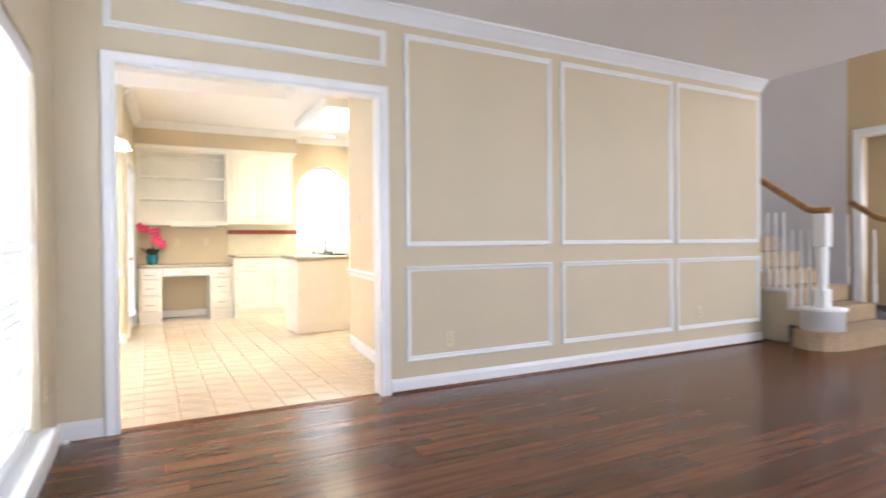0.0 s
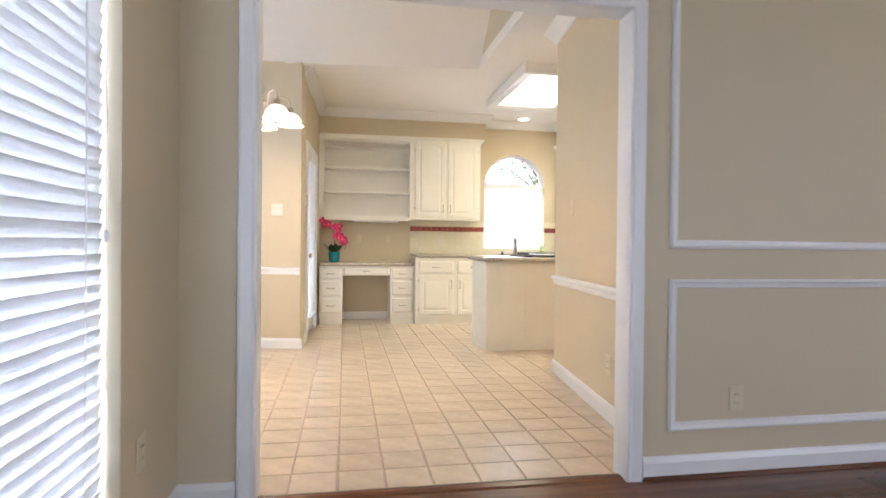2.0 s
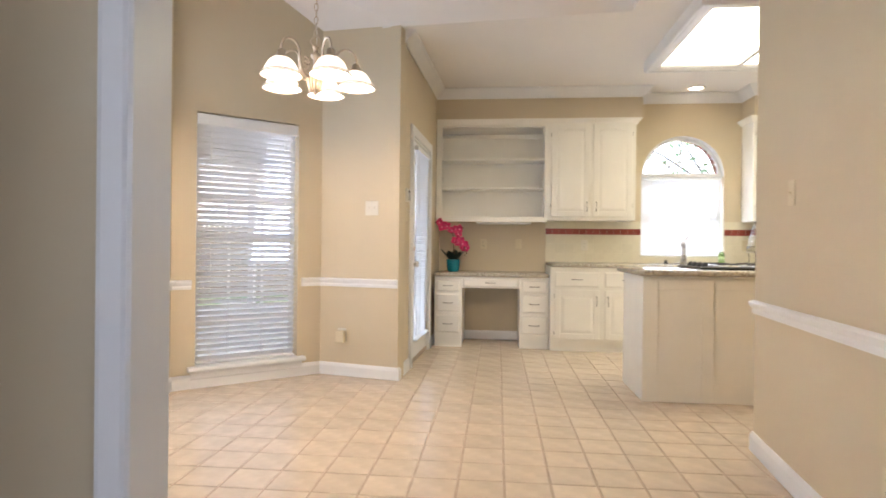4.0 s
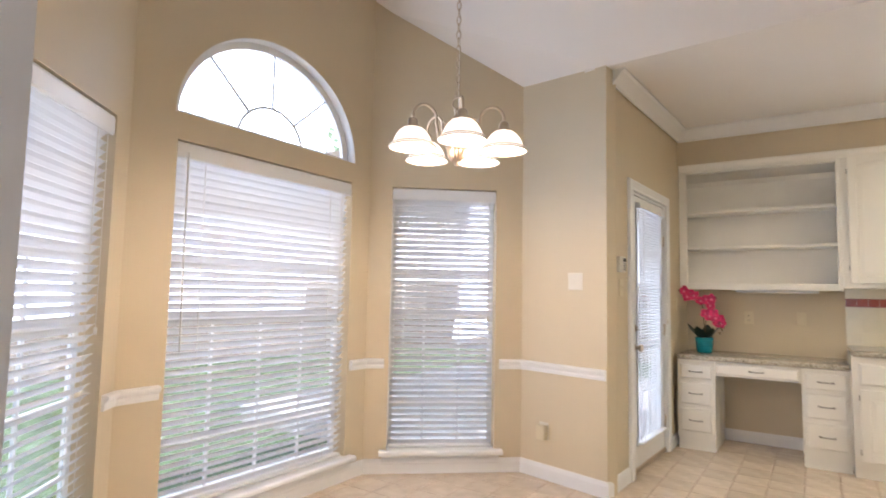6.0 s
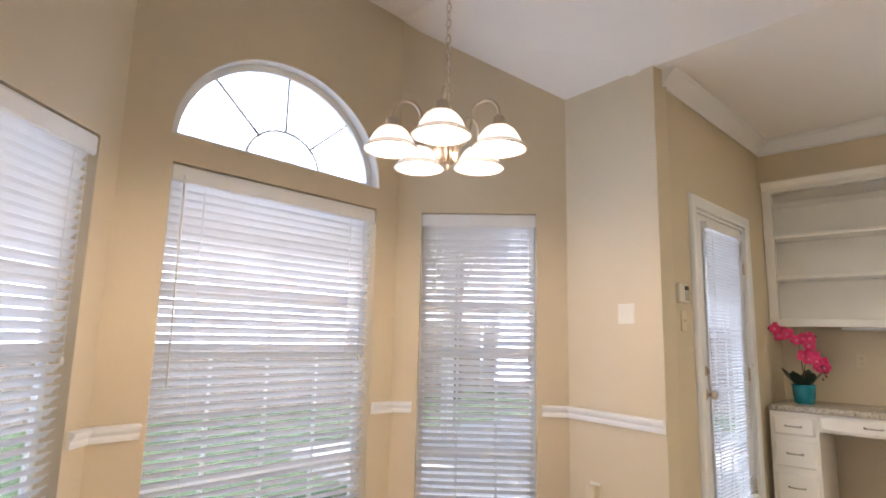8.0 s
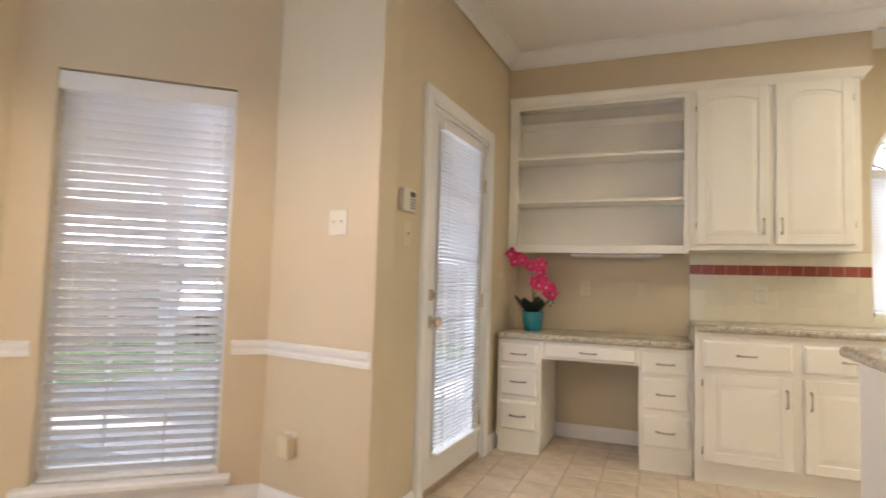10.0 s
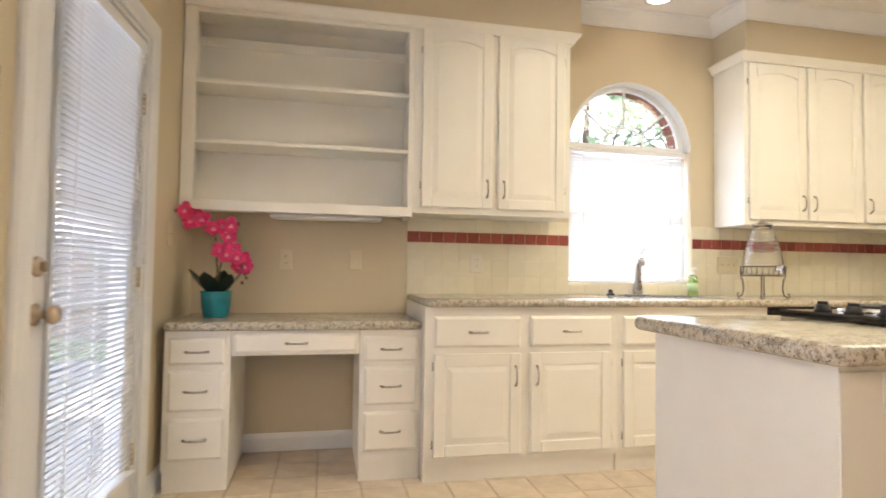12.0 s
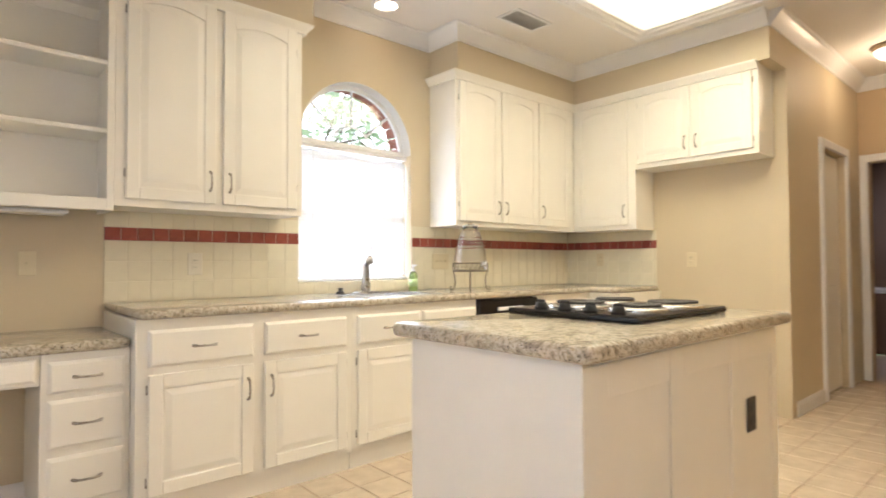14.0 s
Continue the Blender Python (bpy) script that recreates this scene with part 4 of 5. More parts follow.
part("lever", Mesh().tube([(0, 0, 0.215), (0.014, 0.004, 0.25), (0.034, 0.006, 0.29), (0.05, 0.008, 0.305)], [0.011, 0.009, 0.007, 0.008], 10), NICKEL, fc)
sp = thing("soap_pump_stub", pose(2.93, 10.45, 0.915), "small dark sink stopper button on the counter", "sink fitting")
part("button", Mesh().lathe([(0, 0), (0.028, 0), (0.026, 0.01), (0.014, 0.016), (0.014, 0.03), (0.02, 0.034), (0, 0.038)], segs=16), BLACKM, sp)

# wall cabinets
def wall_cabinet(M, w, doors, label, z0=1.385, z1=2.50, depth=0.29):
    c = thing("wall_cabinet", M, label, "cabinet", "kitchen wall cabinets")
    part("body", Mesh().box(0, 0, z0, w, depth, z1), CABINET, c)
    for x, dw, side in doors:
        add_door(c, x, z0 + 0.035, dw, z1 - z0 - 0.085, True, side + "b")
    return c


wall_cabinet(pose(1.585, WALLCAB_Y, 0), 0.955, [(0.045, 0.415, "r"), (0.50, 0.415, "l")], "white wall cabinet with two arched raised-panel doors")
wall_cabinet(pose(3.76, WALLCAB_Y, 0), 1.44, [(0.03, 0.43, "r"), (0.485, 0.43, "l"), (0.94, 0.43, "l")], "white wall cabinet with three arched raised-panel doors")
wall_cabinet(pose(5.20, WALLCAB_Y - 0.001, 0, 0, 0, -90), 0.60, [(0.035, 0.50, "r")], "white wall cabinet with one arched door")
wall_cabinet(pose(5.20, WALLCAB_Y - 0.602, 0, 0, 0, -90), 0.93, [(0.03, 0.42, "r"), (0.475, 0.42, "l")], "short white cabinet above the refrigerator space", z0=1.87)
# open bookshelf
bs = thing("bookshelf", pose(0.352, WALLCAB_Y, 1.36), "white built-in bookshelf, empty, above the desk", "bookshelf")
W, Hh, D = 1.232, 1.14, 0.29
for nm, b in (("side_panel", (0.001, 0.02, 0.0, 0.02, D, Hh)), ("side_panel", (W - 0.02, 0.02, 0.0, W - 0.001, D, Hh)), ("back_panel", (0.02, D - 0.012, 0.02, W - 0.02, D - 0.001, Hh)),
              ("top_panel", (0.02, 0.02, Hh - 0.03, W - 0.02, D - 0.012, Hh)), ("bottom_panel", (0.02, 0.02, 0.03, W - 0.02, D - 0.012, 0.05))):
    part(nm, Mesh().box(*b), CABINET, bs)
for b in ((0, 0, 0, 0.065, 0.02, Hh), (W - 0.03, 0, 0, W, 0.02, Hh), (0.065, 0, 0, W - 0.03, 0.02, 0.055), (0.065, 0, Hh - 0.08, W - 0.03, 0.02, Hh)):
    part("face_frame", Mesh().rbox(*b, r=0.002), CABINET, bs)
part("cove_strip", Mesh().prism([(D - 0.05, Hh - 0.12), (D - 0.012, Hh - 0.12), (D - 0.012, Hh - 0.16), (D - 0.02, Hh - 0.16)], 0.02, W - 0.02, "x"), CABINET, bs)
for z in (0.365, 0.69):
    part("shelf", Mesh().rbox(0.021, 0.03, z, W - 0.021, D - 0.013, z + 0.022, 0.004), CABINET, bs)
ul = thing("under_cabinet_light", pose(0.80, 10.31, 1.335), "slim white under-cabinet light fixture, off", "light fixture")
part("housing", Mesh().rbox(0, 0, 0.006, 0.62, 0.10, 0.0245, 0.005), TRIM, ul)
part("diffuser", Mesh().rbox(0.01, 0.01, 0.0, 0.61, 0.09, 0.0059, 0.002), IVORY, ul)
CAP = [(0, 0), (0.02, 0), (0.024, 0.012), (0.045, 0.035), (0.052, 0.045), (0.052, 0.055), (0, 0.055)]
setting("cabinet_crown", Mesh().sweep(CAP, [(2.541, NORTH - 0.01, 2.445), (2.541, WALLCAB_Y, 2.445), (0.36, WALLCAB_Y, 2.445)]), CABINET, "white cap moulding on the cabinets", "trim")
setting("cabinet_crown", Mesh().sweep(CAP, [(5.20, 8.70, 2.455), (5.20, WALLCAB_Y, 2.455), (3.759, WALLCAB_Y, 2.455), (3.759, NORTH - 0.01, 2.455)]), CABINET, "white cap moulding on the cabinets", "trim")

# island
isl = thing("kitchen_island", pose(2.07, 8.0, 0), "white panelled kitchen island", "kitchen island")
IW, ID = 1.20, 0.61
part("body", Mesh().box(0, 0, 0.0, IW, ID, 0.886), CABINET, isl)
for b in ((-0.003, -0.005, 0.002, 0.10, -0.001, 0.872), (0.40, -0.005, 0.002, 0.48, -0.001, 0.872), (0.80, -0.005, 0.002, 0.86, -0.001, 0.872), (IW - 0.05, -0.005, 0.002, IW, -0.001, 0.872)):
    part("stile", Mesh().rbox(*b, r=0.003), CABINET, isl)
for x0, x1 in ((0.10, 0.40), (0.48, 0.80), (0.86, IW - 0.05)):
    part("rail", Mesh().rbox(x0, -0.0048, 0.002, x1, -0.001, 0.13, 0.003), CABINET, isl)
    part("rail", Mesh().rbox(x0, -0.0048, 0.79, x1, -0.001, 0.872, 0.003), CABINET, isl)
ho = thing("island_outlet", pose(3.03, 7.998, 0.60), "dark outlet with a brown cover on the island", "outlet")
part("plate", Mesh().rbox(-0.035, -0.006, -0.057, 0.035, 0, 0.057, 0.003), SLOT, ho)
part("socket", Mesh().rbox(-0.017, -0.009, 0.008, 0.017, -0.006, 0.038, 0.002).rbox(-0.017, -0.009, -0.038, 0.017, -0.006, -0.008, 0.002), BLACKM, ho)
slab("countertop", [(2.015, 7.945), (3.30, 7.945), (3.30, 8.655), (2.015, 8.655)], 0.887, 0.929, "speckled beige granite island top with rounded corners", r=0.019)

# cooktop
ck = thing("cooktop", pose(2.49, 8.10, 0.93), "black electric coil cooktop set in the island", "cooktop")
part("glass_top", Mesh().rbox(0, 0, 0, 0.62, 0.50, 0.022, 0.006), BLACK, ck)
for x, y, r in ((0.235, 0.13, 0.075), (0.235, 0.36, 0.09), (0.465, 0.13, 0.09), (0.465, 0.36, 0.075)):
    e = part("drip_pan", Mesh().lathe([(r + 0.022, 0.0225), (r + 0.022, 0.028), (r + 0.006, 0.030), (r * 0.6, 0.0235), (0.01, 0.0235)], (x, y, 0), 28), STEEL, ck, "chrome drip pan")
    p = [(x + (0.02 + (r - 0.02) * k / 60) * math.cos(k * 2 * math.pi * 4 / 60), y + (0.02 + (r - 0.02) * k / 60) * math.sin(k * 2 * math.pi * 4 / 60), 0.038) for k in range(61)]
    part("coil", Mesh().tube(p, 0.0045, 6), IRON, e, "dark spiral heating coil")
for k in range(4):
    part("knob", Mesh().lathe([(0, 0.022), (0.024, 0.022), (0.024, 0.026), (0.020, 0.029), (0.018, 0.042), (0, 0.044)], (0.065, 0.10 + 0.10 * k, 0), 14).rbox(0.061, 0.083 + 0.1 * k, 0.04, 0.069, 0.117 + 0.1 * k, 0.052, 0.002), BLACKM, ck)


# ---- lamps ----
cx, cy = 0.098, 6.758
ch = thing("chandelier", pose(cx, cy, 1.842), "brass five-arm chandelier with lit frosted glass bell shades", "chandelier")
part("column", Mesh().lathe([(0, 0), (0.012, 0.004), (0.008, 0.016), (0.016, 0.022), (0.030, 0.04), (0.036, 0.075), (0.042, 0.09), (0.036, 0.098), (0.014, 0.11), (0.013, 0.19), (0.026, 0.20), (0.026, 0.215), (0.012, 0.225), (0.012, 0.245), (0.018, 0.25), (0, 0.262)], segs=20), BRONZE, ch)
for k in range(14):
    a = 2 * math.pi * k / 14
    part("flute", Mesh().tube([(r * math.cos(a), r * math.sin(a), h) for r, h in ((0.018, 0.02), (0.031, 0.036), (0.037, 0.062), (0.040, 0.088), (0.045, 0.098))], [0.004, 0.0065, 0.008, 0.008, 0.007], 6), BRONZE, ch)
ring = [(0.026 * math.cos(2 * math.pi * k / 16), 0, 0.285 + 0.026 * math.sin(2 * math.pi * k / 16)) for k in range(16)]
part("loop", Mesh().tube(ring, 0.0035, 6, True), BRONZE, ch)
link = Mesh().tube([(0.0095 * math.cos(2 * math.pi * k / 12), 0, 0.021 * math.sin(2 * math.pi * k / 12)) for k in range(12)], 0.0022, 5, True).data("chain_link", BRONZE)
z, k = 0.325, 0
while z < VAULT - 1.842 - 0.05:
    o = part("chain_link", link, BRONZE, ch)
    o.location, o.rotation_euler = (0, 0, z), (0, 0, radians(90 * (k % 2) + 15))
    z, k = z + 0.034, k + 1
part("cable", Mesh().tube([(0.004, 0.003, 0.25), (0.004, 0.003, VAULT - 1.872)], 0.0025, 5), CORD, ch)
part("canopy", Mesh().lathe([(0, VAULT - 1.892), (0.02, VAULT - 1.89), (0.05, VAULT - 1.862), (0.062, VAULT - 1.8425), (0, VAULT - 1.8425)], segs=20), BRONZE, ch)
outer_curve = [(0.028, 0.116), (0.044, 0.108), (0.058, 0.092), (0.070, 0.070), (0.079, 0.046), (0.085, 0.026), (0.090, 0.013), (0.098, 0.0)]
shade_profile = outer_curve + [(r - 0.003, h - 0.001) for r, h in outer_curve[::-1]]
AR = 0.208
for k in range(5):
    a = radians(72 * k - 51.6)
    dx, dy = math.cos(a), math.sin(a)
    arm = [(0.012, 0.115), (0.03, 0.096), (0.05, 0.09), (0.07, 0.095), (0.085, 0.115), (0.094, 0.15), (0.10, 0.185)]
    arm += [(0.154 - 0.054 * math.cos(math.pi * t / 12), 0.20 + 0.056 * math.sin(math.pi * t / 12)) for t in range(13)] + [(AR, 0.175)]
    A = part("arm", Mesh().tube([(r * dx, r * dy, h) for r, h in arm], 0.0062, 8), BRONZE, ch)
    sc = [(0.06 + 0.026 * (1 - t / 20) * math.cos(t * 0.55 + 1.2), 0.165 + 0.026 * (1 - t / 20) * math.sin(t * 0.55 + 1.2)) for t in range(18)]
    part("scroll", Mesh().tube([(r * dx, r * dy, h) for r, h in sc], 0.0032, 5), BRONZE, A)
    part("socket_cup", Mesh().lathe([(0, 0.186), (0.016, 0.186), (0.022, 0.178), (0.022, 0.158), (0.030, 0.153), (0.030, 0.142), (0, 0.142)], (AR * dx, AR * dy, 0), 16), BRONZE, A)
    part("shade", Mesh().lathe([(r, 0.146 - (0.116 - h) * 0.75) for r, h in shade_profile], (AR * dx, AR * dy, 0), 28), SHADE, A, "lit white frosted glass shade")
    band = [(AR * dx + 0.0885 * math.cos(2 * math.pi * j / 28), AR * dy + 0.0885 * math.sin(2 * math.pi * j / 28), 0.0725) for j in range(28)]
    part("band", Mesh().tube(band, 0.003, 6, True), BRONZE, A, "thin brass band")
    rim = [(AR * dx + 0.0985 * math.cos(2 * math.pi * j / 28), AR * dy + 0.0985 * math.sin(2 * math.pi * j / 28), 0.059) for j in range(28)]
    part("rim", Mesh().tube(rim, 0.004, 6, True), BRONZE, A, "thin brass rim")
    point_lamp("chandelier_bulb", (cx + AR * dx, cy + AR * dy, 1.842 + 0.06), 4.8, WARM, 0.03)

lx0, lx1, ly0, ly1 = 2.51, 4.67, 7.98, 9.26
fl = thing("ceiling_light_box", pose((lx0 + lx1) / 2, (ly0 + ly1) / 2, CEIL), "large lit fluorescent ceiling panel in a dropped white wooden frame", "ceiling light")
hx, hy = (lx1 - lx0) / 2, (ly1 - ly0) / 2
FR = [(-0.012, 0), (-0.012, -0.075), (0.0, -0.088), (0.022, -0.088), (0.034, -0.098), (0.075, -0.098), (0.086, -0.108), (0.104, -0.108), (0.112, -0.098), (0.112, 0)]
m = Mesh().sweep([(-a, b) for a, b in FR], [(-hx, -hy), (hx, -hy), (hx, hy), (-hx, hy)], True)
part("frame", m, TRIM, fl)
dvx = 3.21 - (lx0 + lx1) / 2
part("divider", Mesh().rbox(dvx - 0.022, -hy + 0.013, -0.088, dvx + 0.022, hy - 0.013, -0.055, 0.004), TRIM, fl)
for x0, x1 in ((-hx + 0.013, dvx - 0.0225), (dvx + 0.0225, hx - 0.013)):
    part("diffuser", Mesh().box(x0, -hy + 0.013, -0.068, x1, hy - 0.013, -0.060), PANEL, fl, "glowing acrylic diffuser")
cl = thing("recessed_light", pose(3.17, 10.27, CEIL), "lit recessed can light in the ceiling", "ceiling light")
part("trim_ring", Mesh().lathe([(0.075, -0.001), (0.10, -0.001), (0.10, -0.006), (0.075, -0.009)], segs=28), TRIM, cl)
part("lamp", Mesh().lathe([(0, -0.004), (0.075, -0.004), (0.072, -0.001), (0, -0.001)], segs=28), CANGLOW, cl)
vn = thing("ceiling_vent", pose(4.05, 9.82, CEIL), "white slatted ceiling air vent", "air vent")
m = Mesh().box(-0.19, -0.10, -0.008, -0.165, 0.10, 0).box(0.165, -0.10, -0.008, 0.19, 0.10, 0).box(-0.165, -0.10, -0.008, 0.165, -0.075, 0).box(-0.165, 0.075, -0.008, 0.165, 0.10, 0)
part("frame", m, TRIM, vn)
part("backing", Mesh().box(-0.165, -0.075, -0.002, 0.165, 0.075, -0.0005), VENTGREY, vn)
for k in range(9):
    part("slat", Mesh().hexa([(-0.165, -0.068 + 0.0165 * k, -0.008), (0.165, -0.068 + 0.0165 * k, -0.008), (0.165, -0.066 + 0.0165 * k, -0.008), (-0.165, -0.066 + 0.0165 * k, -0.008),
                              (-0.165, -0.059 + 0.0165 * k, -0.002), (0.165, -0.059 + 0.0165 * k, -0.002), (0.165, -0.057 + 0.0165 * k, -0.002), (-0.165, -0.057 + 0.0165 * k, -0.002)]), TRIM, vn)
hl = thing("hall_ceiling_light", pose(6.6, 8.2, CEIL), "lit flush-mount dome light in the hall", "ceiling light")
part("base", Mesh().lathe([(0, 0), (0.14, 0), (0.14, -0.02), (0.12, -0.035), (0, -0.035)], segs=28), BRONZE, hl)
part("dome", Mesh().lathe([(0.12, -0.035), (0.115, -0.06), (0.08, -0.095), (0.03, -0.11), (0, -0.112)], segs=28), SHADE, hl, "lit frosted glass dome")
point_lamp("hall_bulb", (6.6, 8.2, CEIL - 0.2), 3.0, (1.0, 0.76, 0.46), 0.08)


# ---- small things on walls ----
def plate(name, M, w, h, label, mat, kind):
    """A cover plate facing -y with sockets or toggles."""
    o = thing(name, M, label, "outlet" if kind == "socket" else "switch")
    part("cover_plate", Mesh().rbox(-w / 2, -0.006, -h / 2, w / 2, 0, h / 2, 0.003), mat, o)
    if kind == "socket":
        for z in (0.020, -0.020):
            s = part("socket", Mesh().rbox(-0.016, -0.0085, z - 0.014, 0.016, -0.006, z + 0.014, 0.003), mat, o)
            part("slots", Mesh().box(-0.008, -0.0095, z - 0.003, -0.0055, -0.0085, z + 0.007).box(0.0055, -0.0095, z - 0.003, 0.008, -0.0085, z + 0.007), SLOT, s)
    else:
        n = kind
        for k in range(n):
            x = (k - (n - 1) / 2) * 0.046
            part("toggle", Mesh().box(x - 0.006, -0.007, -0.013, x + 0.006, -0.006, 0.013).rbox(x - 0.004, -0.018, -0.002, x + 0.004, -0.006, 0.008, 0.002), mat, o)
    return o


def faces(x, y, z, turn):
    return pose(x, y, z, 0, 0, turn)


plate("outlet", faces(2.49, WALL_Y, 0.35, 0), 0.075, 0.118, "almond duplex outlet low on the panelled wall", ALMOND, "socket")
plate("outlet", faces(5.28, WALL_Y, 0.37, 0), 0.075, 0.118, "almond duplex outlet low on the panelled wall", ALMOND, "socket")
plate("outlet", faces(0.05, 4.55, 0.38, 90), 0.075, 0.118, "almond duplex outlet beside the dining window", ALMOND, "socket")
plate("outlet", faces(0.88, NORTH, 1.11, 0), 0.075, 0.118, "almond outlet above the desk", ALMOND, "socket")
plate("phone_jack", faces(1.285, NORTH, 1.115, 0), 0.07, 0.115, "almond wall jack plate above the desk", ALMOND, 1)
plate("outlet", faces(2.04, NORTH - 0.0085, 1.11, 0), 0.078, 0.122, "ivory outlet on the tile backsplash", IVORY, "socket")
plate("switch_plate", faces(3.86, NORTH - 0.0085, 1.125, 0), 0.165, 0.118, "almond triple switch plate beside the kitchen window", ALMOND, 3)
plate("outlet", faces(EAST - 0.0085, 10.16, 1.14, -90), 0.075, 0.118, "almond outlet on the tile backsplash", ALMOND, "socket")
plate("outlet", faces(EAST, 9.32, 1.13, -90), 0.075, 0.118, "almond outlet in the refrigerator space", ALMOND, "socket")
R = along(BAY[0], BAY[1])
FLIP = pose(0, 0, 0, 0, 0, 180)
plate("switch_plate", R @ pose(0.24, 0, 1.38) @ FLIP, 0.118, 0.118, "ivory double switch plate on the nook wall", IVORY, 2)
ad = plate("outlet", R @ pose(0.50, 0, 0.33) @ FLIP, 0.08, 0.12, "ivory outlet with a plugged-in adapter above the baseboard", IVORY, "socket")
part("adapter", Mesh().rbox(-0.035, -0.055, -0.055, 0.04, -0.0096, 0.045, 0.006), ALMOND, ad, "almond plug-in adapter box")
D = along(*DOORWALL)
kp = thing("alarm_keypad", D @ pose(1.925, 0, 1.46), "ivory alarm keypad beside the patio door", "keypad")
part("case", Mesh().rbox(-0.062, 0, -0.01, 0.062, 0.026, 0.10, 0.005), IVORY, kp)
part("display", Mesh().rbox(-0.055, 0.026, 0.062, 0.0, 0.028, 0.088, 0.001), SLOT, kp)
for r in range(4):
    for k in range(3):
        part("key", Mesh().rbox(-0.055 + 0.018 * k, 0.026, 0.004 + 0.014 * r, -0.041 + 0.018 * k, 0.029, 0.014 + 0.014 * r, 0.001), material("grey_key", (0.3, 0.3, 0.28), 0.5) if not (r or k) else bpy.data.materials["grey_key"], kp)
plate("switch_plate", D @ pose(1.90, 0, 1.345) @ FLIP, 0.075, 0.118, "almond switch plate under the keypad", ALMOND, 1)
plate("switch_plate", D @ pose(0.42, 0, 1.22) @ FLIP, 0.072, 0.115, "almond switch plate between door and bookshelf", ALMOND, 1)
Q = along(PIER[1], PIER[0])
plate("switch_plate", Q @ pose(1.55, 0, 1.33) @ FLIP, 0.075, 0.118, "almond switch plate on the pier wall", ALMOND, 1)
plate("outlet", Q @ pose(0.75, 0, 0.33) @ FLIP, 0.075, 0.118, "almond outlet low on the pier wall", ALMOND, "socket")
ds = thing("door_stop", pose(0.09, 4.90, 0.0), "small white door stop on the baseboard", "door stop")
part("body", Mesh().lathe([(0, 0), (0.02, 0), (0.018, 0.015), (0.01, 0.022), (0, 0.024)], segs=12), TRIM, ds)

# ---- things on the counters ----
orc = thing("orchid_plant", pose(0.555, 10.20, 0.80), "artificial magenta orchid in a teal ceramic pot on the desk", "potted plant")
part("pot", Mesh().lathe([(0, 0), (0.056, 0), (0.062, 0.006), (0.072, 0.06), (0.076, 0.125), (0.079, 0.132), (0.076, 0.136), (0.071, 0.132), (0.067, 0.115), (0, 0.112)], segs=32), TEAL, orc, "glossy teal ceramic pot")


def leaf_mesh(length, width, bend, lift):
    vs, fs = [], []
    n = 10
    for i in range(n + 1):
        u = i / n
        w = width * math.sin(math.pi * min(1, 0.12 + u * 0.9)) ** 0.8 * (1 if u < 1 else 0.1)
        x, z = length * u * (1 - 0.25 * u), lift * u - bend * u * u
        vs += [(x, -w / 2, z + 0.012), (x, 0, z), (x, w / 2, z + 0.012)]
    for i in range(n):
        for k in (0, 1):
            fs.append((i * 3 + k, i * 3 + k + 1, i * 3 + k + 4, i * 3 + k + 3))
    m = Mesh()
    q = len(vs)
    m.add(vs + [(x, y, z - 0.003) for x, y, z in vs], fs + [tuple(i + q for i in f[::-1]) for f in fs], True)
    return m


for a, ln, wd, lf in ((172, 0.17, 0.115, 0.165), (12, 0.17, 0.115, 0.175), (250, 0.14, 0.10, 0.15), (318, 0.13, 0.09, 0.14), (80, 0.12, 0.09, 0.16)):
    o = part("leaf", leaf_mesh(ln, wd, 0.03, lf), LEAF, orc)
    o.location, o.rotation_euler = (0.015 * math.cos(radians(a)), 0.015 * math.sin(radians(a)), 0.105), (0, 0, radians(a))
stem_pts = [(0.0, 0, 0.11), (0.004, 0, 0.22), (-0.004, -0.005, 0.34), (-0.012, -0.01, 0.44), (-0.05, -0.012, 0.50), (-0.11, -0.015, 0.535), (-0.165, -0.02, 0.545)]
part("stem", Mesh().tube(stem_pts, [0.005, 0.0045, 0.004, 0.0035, 0.003, 0.003, 0.002], 7), STEM, orc)
part("stem", Mesh().tube([(0.01, 0.004, 0.11), (0.014, 0, 0.25), (0.03, -0.01, 0.33), (0.075, -0.02, 0.345), (0.12, -0.03, 0.31), (0.135, -0.03, 0.24)], 0.0035, 7), STEM, orc)


def petal(m, c, ax, length, width, cup):
    """A rounded petal from the flower's heart c, outward along ax."""
    d = Vector(ax).normalized()
    n = Vector((0.1, -1, 0.15)).normalized()
    s = d.cross(n).normalized()
    vs, fs = [], []
    for i in range(6):
        u = i / 5
        w = width * math.sin(math.pi * (0.1 + 0.82 * u)) ** 0.7 * 0.5
        for k in (-1, -0.5, 0, 0.5, 1):
            p = Vector(c) + d * (length * u) + s * (w * k) + n * (cup * (u * u * 0.6 + 0.35 * k * k * u) - 0.006 * u)
            vs.append(p[:])
    for i in range(5):
        for k in range(4):
            fs.append((i * 5 + k, i * 5 + k + 1, i * 5 + k + 6, i * 5 + k + 5))
    q = len(vs)
    m.add(vs + [(x, y + 0.0012, z) for x, y, z in vs], fs + [tuple(i + q for i in f[::-1]) for f in fs], True)


